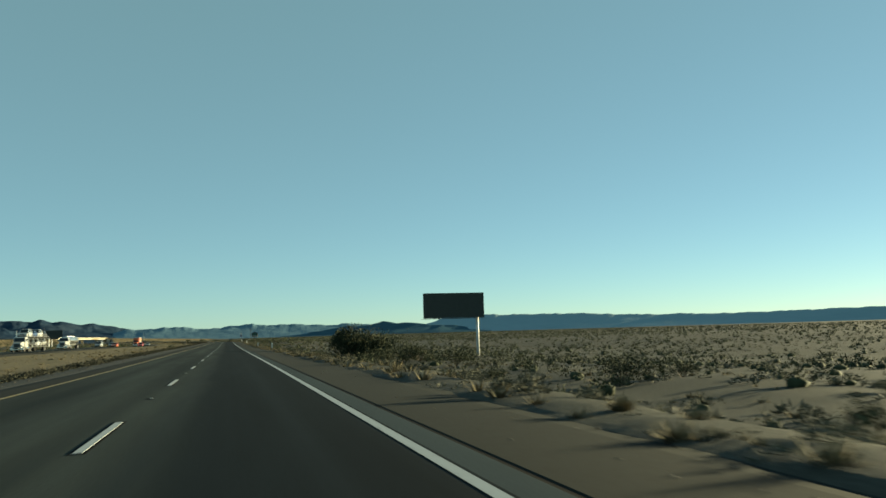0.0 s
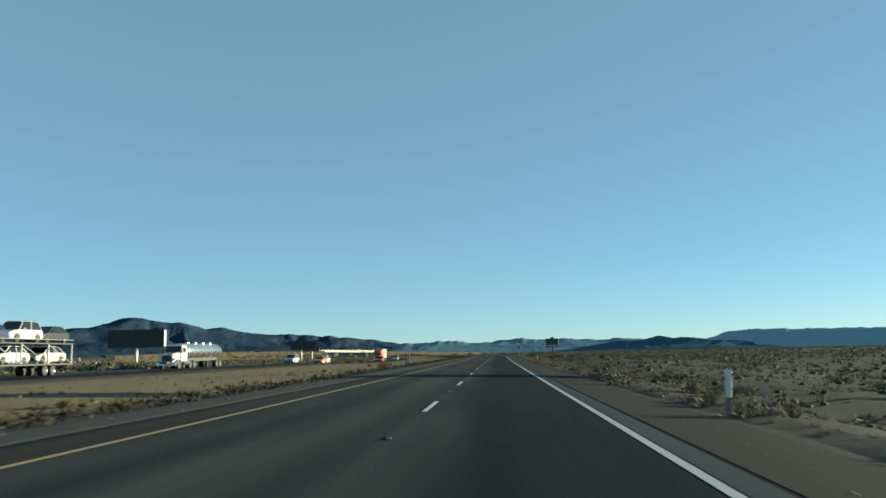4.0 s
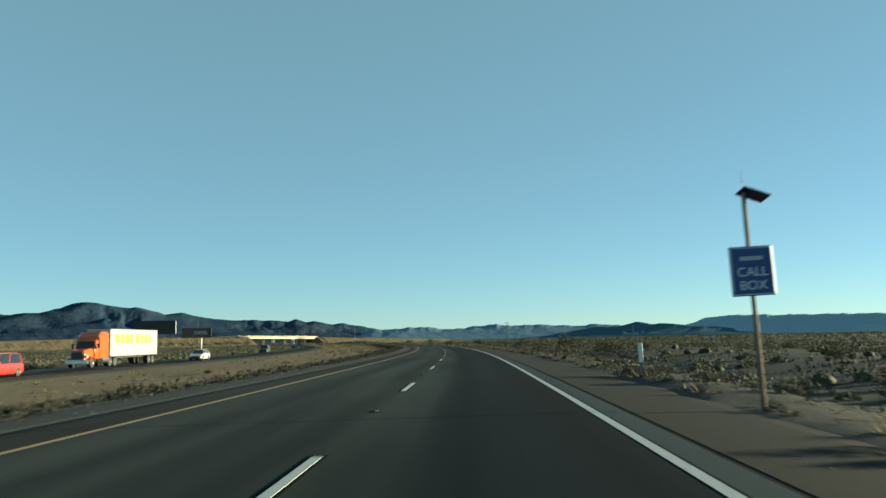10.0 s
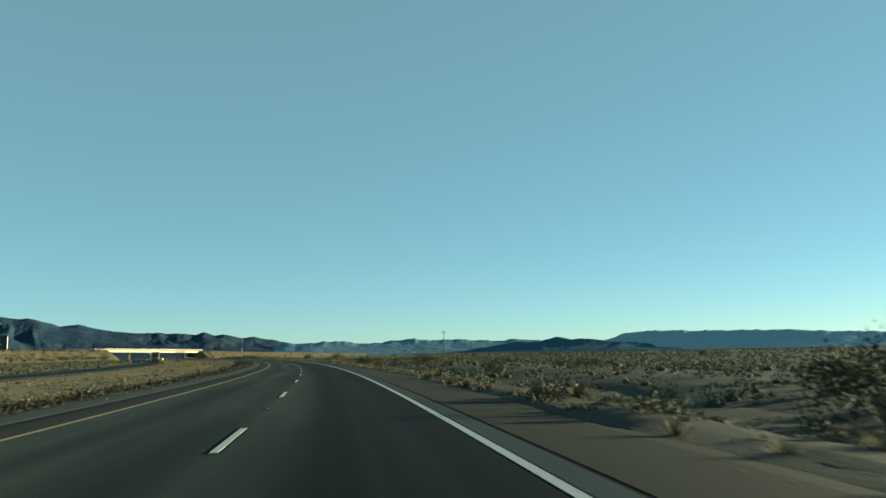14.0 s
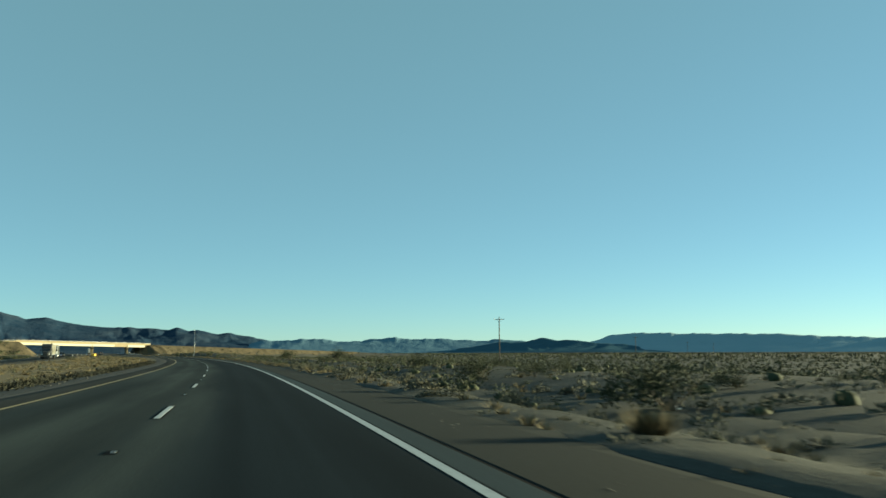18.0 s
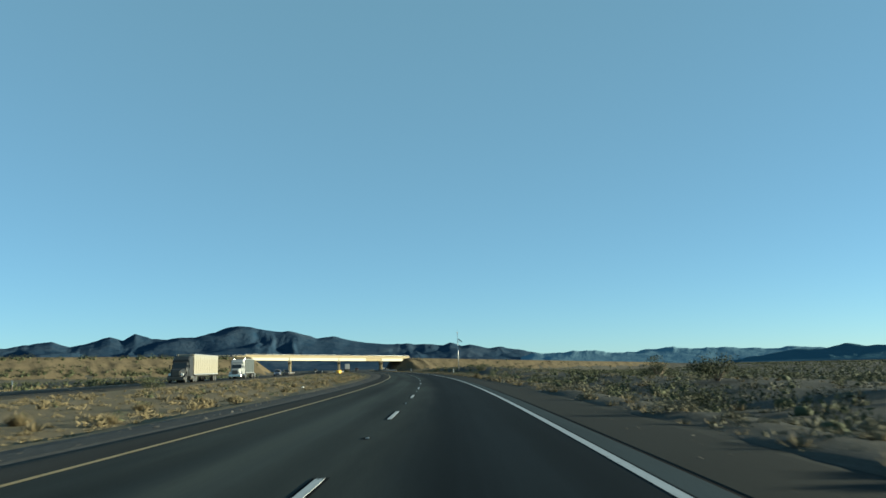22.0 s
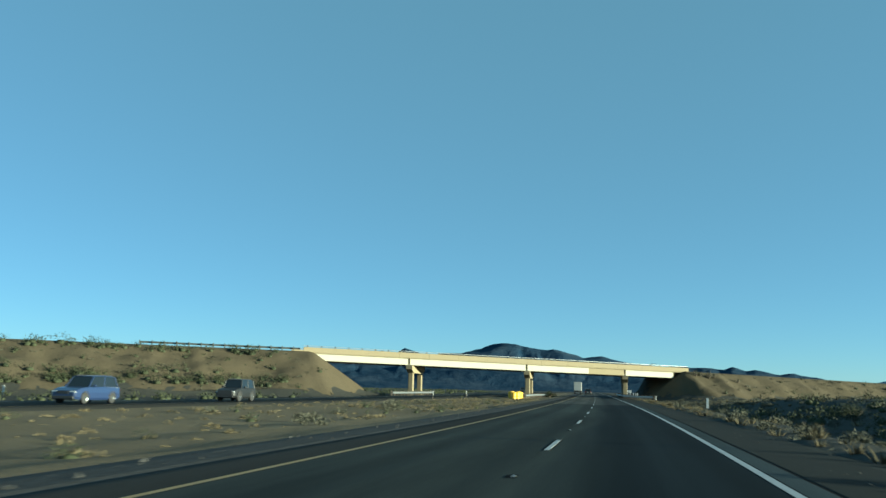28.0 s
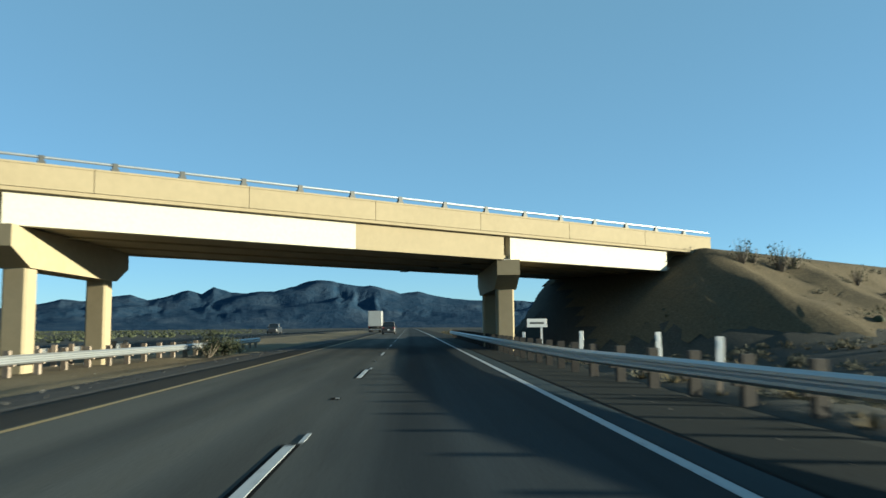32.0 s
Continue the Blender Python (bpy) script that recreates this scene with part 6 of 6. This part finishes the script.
# bushes that stand out beside the road
for s, l, q, w in ((109, 20.5, 1.4, 1.4), (106, 15.4, 1.5, 1.7), (103.5, 14.0, 1.1, 1.6), (112, 19.0, 1.6, 1.6), (790, -27.0, 0.8, 1.3), (131, 15, 1.5, 1.1), (96, 21, 1.4, 1.2), (58, 19, 1.3, 1.3), (447, 16.0, 1.7, 1.3), (477, 13.5, 1.7, 1.1), (403, 12.5, 1.3, 1.2), (571, 15.5, 1.5, 1.2), (607, 12.5, 1.3, 1.3), (636, 15.5, 1.1, 1.3), (668, 19, 1.0, 1.4), (750, 26, 1.9, 1.5), (772, 20, 1.5, 1.3), (800, 24, 1.4, 1.3), (249, -14.6, 0.9, 1.3), (292.3, -11.2, 0.6, 1.3)):
    bush("creosote", s, l, q, s * 1.3, w)
for s, l, q, w in ((963.6, -16.1, 1.12, 1.5), (988.4, -19.4, 0.90, 1.5), (952.7, -16.5, 0.83, 1.4), (970, -13.5, 0.60, 1.5), (945, -21.0, 0.68, 1.4), (860, -19.0, 0.90, 1.3), (913.8, -17.9, 1.50, 1.0), (904.2, -17.6, 1.05, 1.2), (957, -14.4, 1.20, 1.1), (936, -12.0, 0.90, 1.2), (940, -13.9, 0.90, 1.2)):
    bush("sage", s, l, q, s * 1.3, w)
for k in range(150):
    s, l = RNG.uniform(15, 1030), 5.2 + 5.0 * RNG.uniform(0, 1) ** 1.5
    bush("sage" if RNG.uniform() < 0.7 else "tuft", s, l, RNG.uniform(0.40, 0.95), RNG.uniform(0, 6), RNG.uniform(1.1, 1.6))
for k in range(110):
    s, l = RNG.uniform(15, 880), -10.8 - 10.0 * RNG.uniform(0, 1) ** 1.5
    bush("tuft" if RNG.uniform() < 0.7 else "sage", s, l, RNG.uniform(0.45, 1.0), RNG.uniform(0, 6), RNG.uniform(0.9, 1.3))
for k in range(70):
    s, l = RNG.uniform(20, 980), 10 + 24 * RNG.uniform(0, 1)
    bush("creosote", s, l, RNG.uniform(0.45, 0.95), RNG.uniform(0, 6), RNG.uniform(1.1, 1.6))

# open twiggy bushes on the crest of the bank, dark ones under the overpass
MESH["twigs"] = mesh_from("stem_clump", stems(60, 0.8, 1.35, 301), M_STEM)
MESH["sprays"] = mesh_from("crown", leaf_dome(150, 0.8, 1.0, 0.11, 302, 0.25), M_CREOSOTE)
for s, l, q in ((1081.0, 18.6, 1.0), (1081.8, 19.6, 0.7), (1082.0, 21.3, 1.15), (1082.6, 22.4, 0.9), (1081.2, 24.6, 0.6), (1079.0, 26.5, 0.7), (1084.8, 27.5, 0.8), (1080.2, 31.0, 0.75), (1079.5, 35.0, 0.7), (1082.0, 40.0, 0.8)):
    o = thing("twiggy_bush", Matrix.Translation(on_ground(s, l)) @ Matrix.Rotation(s * 3, 4, "Z") @ Matrix.Scale(q * 1.25, 4), "open twiggy desert bush on the crest of the bank", "bush", "twiggy bushes")
    part_mesh("crown", MESH["sprays"], None, o)
    part_mesh("stem_clump", MESH["twigs"], None, o)
# first three stand in for a guardrail end and shrub in the bridge's shadow
for s, l, q in ((1077.5, -11.0, 0.9), (1079.2, -10.5, 0.75), (1081.5, -11.2, 0.9), (1093.0, 11.5, 1.7), (1096.0, 13.0, 1.9), (1099.0, 12.0, 1.6), (1090.0, 12.2, 0.9)):
    bush("creosote", s, l, q, s * 1.7, 1.2)

# the rest of the scrub, out to the horizon
s, l = clear(*scatter(2900, 5, 1180, 9, 75, 1.25))
k = ~((s > 985) & (l < 34))
s, l = s[k], l[k]
joined("scrub", CREO_MID, s, l, sizes(len(s), 0.3, 1.0), M_CREOSOTE, "dark green creosote scrub over the desert plain", "scrub")
s, l = clear(*scatter(8800, -20, 1400, 48, 330, 1.2))
joined("scrub", CREO_FAR, s, l, sizes(len(s), 0.5, 1.3), M_CREOSOTE, "dark green creosote scrub over the far plain", "scrub")
s, l = clear(*scatter(13000, 0, 2300, 300, 1500, 1.2))
joined("scrub", HORIZON, s, l, sizes(len(s), 0.8, 2.0), M_CREOSOTE, "dark scrub toward the horizon", "scrub")
s, l = clear(*scatter(850, 5, 1180, 5.0, 15, 1.5))
joined("scrub", SAGE, s, l, sizes(len(s), 0.3, 1.05), M_SAGE, "pale grey saltbush scrub along the verge", "scrub")
s, l = clear(*scatter(6000, 5, 1180, 4.7, 15, 1.3))
joined("low_weeds", LOW, s, l, sizes(len(s), 0.6, 1.6), M_SAGE, "low dry weeds over the sandy roadside", "weeds")
s, l = scatter(5000, 5, 720, -8.5, -11.0, 1.2)
joined("scrub", LOW_DARK, s, l, sizes(len(s), 0.6, 1.3), M_BRUSH, "low brush darkened for the shade along the edge of the median", "scrub")
s, l = clear(*scatter(2500, 5, 900, -9.8, -24, 1.6))
joined("low_weeds", LOW, s, l, sizes(len(s), 0.6, 1.6), M_STRAW, "low dry weeds along the edge of the median", "weeds")
s, l = clear(*scatter(3800, 5, 1180, 10, 55, 1.15))
joined("scrub", SAGE_MID, s, l, sizes(len(s), 0.35, 1.15), M_SAGE, "pale grey saltbush scrub on the sand", "scrub")
s, l = clear(*scatter(6500, 5, 1280, 50, 240, 1.1))
joined("scrub", SAGE_FAR, s, l, sizes(len(s), 0.5, 1.2), M_SAGE, "pale grey scrub over the far plain", "scrub")
s, l = clear(*scatter(4200, 5, 1180, 4.9, 30, 2.2))
joined("dry_grass", TUFT_MID, s, l, sizes(len(s), 0.25, 0.8), M_STRAW, "pale dry grass tufts along the verge", "grass")
s, l = clear(*scatter(2300, 5, 860, -10.6, -31, 1.7))
joined("dry_grass", TUFT_MID, s, l, sizes(len(s), 0.2, 0.7), M_STRAW, "dry grass tufts in the median", "grass")
s, l = clear(*scatter(1700, 500, 870, -10.6, -29, 1.2))
joined("scrub", SAGE_MID + TUFT_MID, s, l, sizes(len(s), 0.25, 0.9), M_STRAW, "low straw-coloured scrub in the median", "scrub")
s, l = clear(*scatter(800, 860, 1035, -10.8, -27, 1.0))
joined("scrub", SAGE_MID, s, l, sizes(len(s), 0.15, 0.55), M_STRAW, "sparse low straw-coloured scrub in the median", "scrub")
s, l = clear(*scatter(5500, 5, 1300, -45, -230, 1.5))
joined("scrub", CREO_FAR, s, l, sizes(len(s), 0.35, 1.1), M_CREOSOTE, "dark creosote scrub beyond the opposite carriageway", "scrub")
s, l = clear(*scatter(5000, 5, 880, -44, -170, 1.5))
joined("dry_grass", SAGE_FAR + TUFT_MID, s, l, sizes(len(s), 0.4, 1.1), M_STRAW, "straw-coloured dry scrub beyond the opposite carriageway", "grass")
s, l = clear(*scatter(5200, 100, 2300, -200, -900, 1.2))
joined("scrub", HORIZON, s, l, sizes(len(s), 0.6, 1.6), M_CREOSOTE, "dark scrub on the plain toward the mountains", "scrub")
for seed, mat, tmpl, n, lab in ((1, M_CREOSOTE, CREO_MID, 260, "dark scrub on the bank of the overpass"), (2, M_SAGE, SAGE_MID, 950, "grey scrub on the bank of the overpass")):
    S, Lt = [], []
    while len(S) < n:
        u = RNG.uniform(B_LEFT - 110, B_RIGHT + 130)
        if B_LEFT - 2 < u < B_RIGHT + 2:
            continue
        y = -RNG.uniform(0.6, 14.5) if RNG.uniform() < 0.85 else B_WIDTH + RNG.uniform(0.6, 3)
        p = BM @ Vector((u, y, 0))
        a, b = unroad(np.array([p.x]), np.array([p.y]))
        if b[0] > 9.5 or b[0] < float(far_side(a[0])[0]) - 8.5:
            S.append(a[0])
            Lt.append(b[0])
    joined("scrub", tmpl, np.array(S), np.array(Lt), sizes(n, 0.25, 0.9), mat, lab, "scrub")

S, Lt = [], []
while len(S) < 330:
    p = BM @ Vector((RNG.uniform(B_LEFT - 125, B_LEFT - 6), -RNG.choice([RNG.uniform(8.5, 12.5), RNG.uniform(10.5, 12.5), RNG.uniform(0.8, 2.4)]), 0))
    a, b = unroad(np.array([p.x]), np.array([p.y]))
    if b[0] < float(far_side(a[0])[0]) - 8.0:
        S.append(a[0])
        Lt.append(b[0])
joined("scrub", CREO_MID, np.array(S), np.array(Lt), sizes(330, 0.5, 1.35, 1.2), M_CREOSOTE, "dark bushes along the foot and crest of the bank", "scrub")
# low scrub and a few dark bushes on the bare median
s, l = clear(*scatter(260, 490, 1030, -11.0, -24, 1.4))
joined("scrub", CREO_MID, s, l, sizes(len(s), 0.15, 0.5), M_CREOSOTE, "small dark bushes on the sand of the median", "scrub")

# pale clumps and tufts over the broken ground between the guardrail and the bank
s, l = clear(*scatter(700, 985, 1074, 7.4, 34, 1.3))
joined("scrub", SAGE, s, l, sizes(len(s), 0.2, 0.75), M_SAGE, "pale grey clumps on the broken ground below the bank", "scrub")
s, l = clear(*scatter(900, 985, 1078, 6.6, 40, 1.2))
joined("dry_grass", TUFT_MID, s, l, sizes(len(s), 0.25, 0.7), M_STRAW, "pale dry tufts on the broken ground below the bank", "grass")
s, l = clear(*scatter(900, 960, 1052, -9.2, -22, 1.2))
joined("dry_grass", SAGE_MID + TUFT_MID, s, l, sizes(len(s), 0.15, 0.5), M_STRAW, "straw-coloured tufts on the sand before the overpass", "grass")


def stones():
    """Loose stones along both verges: squashed octahedra of many sizes."""
    n = 9000
    s = RNG.uniform(0, 1110, n)
    left = RNG.uniform(0, 1, n) < 0.6
    l = np.where(left, -7.0 - 2.8 * RNG.uniform(0, 1, n) ** 0.8, 3.0 + 2.2 * RNG.uniform(0, 1, n))
    r = np.where(left, 0.02 + 0.06 * RNG.uniform(0, 1, n) ** 3, 0.012 + 0.025 * RNG.uniform(0, 1, n) ** 3)
    px, py, th, pz = (np.interp(s, SG, a) for a in (RX, RY, RTH, RZ))
    x, y = px + l * np.cos(th), py + l * np.sin(th)
    z = pz + cross_lift(s, l) + np.interp(l, [-10.1, -9.3, -8.7, -8.0, -7.4, 2.6, 3.6, 5.0, 6.2, 6.7], [-0.5, -0.34, -0.13, -0.07, -0.04, -0.04, -0.06, -0.09, -0.14, -0.14])
    base = np.array([(1, 0, 0), (0, 1, 0), (-1, 0, 0), (0, -1, 0), (0, 0, 0.8), (0, 0, -0.8)])
    V = np.stack([x, y, z], 1)[:, None, :] + base[None] * r[:, None, None] * RNG.uniform(0.6, 1.3, (n, 6, 1))
    F = np.array([(0, 1, 4), (1, 2, 4), (2, 3, 4), (3, 0, 4), (1, 0, 5), (2, 1, 5), (3, 2, 5), (0, 3, 5)])
    F = (F[None] + 6 * np.arange(n)[:, None, None]).reshape(-1, 3)
    me = bpy.data.meshes.new("gravel_stones")
    me.from_pydata(V.reshape(-1, 3).tolist(), [], F.tolist())
    tagged(part_mesh("gravel_stones", me, M_STONE), "loose grey stones along the gravel verges", "stones", kind="stuff")


stones()


def scrap(s, l, q, turn):
    """A crumpled scrap of pale litter caught in the scrub."""
    b = bmesh.new()
    bmesh.ops.create_icosphere(b, subdivisions=2, radius=0.16)
    r = random.Random(int(s * 10))
    for v in b.verts:
        v.co *= r.uniform(0.55, 1.15)
        v.co.z = v.co.z * 0.55 + 0.06
    ob = part("litter_scrap", b, M_WHITEMETAL)
    ob.matrix_world = Matrix.Translation(on_ground(s, l)) @ Matrix.Rotation(turn, 4, "Z") @ Matrix.Diagonal((q * 1.5, q, q, 1))
    return tagged(ob, "crumpled pale scrap of litter in the scrub", "litter", "litter scraps")


for s, l, q in ((661.9, 9.4, 0.8), (657.9, 7.0, 0.5), (663.8, 12.6, 0.9), (92.0, 20.1, 1.2), (68.7, 13.9, 0.9), (64.3, 8.9, 0.7), (607.2, 12.8, 1.1), (784.3, -12.1, 0.9), (750.1, -11.4, 0.8)):
    scrap(s, l, q, s)
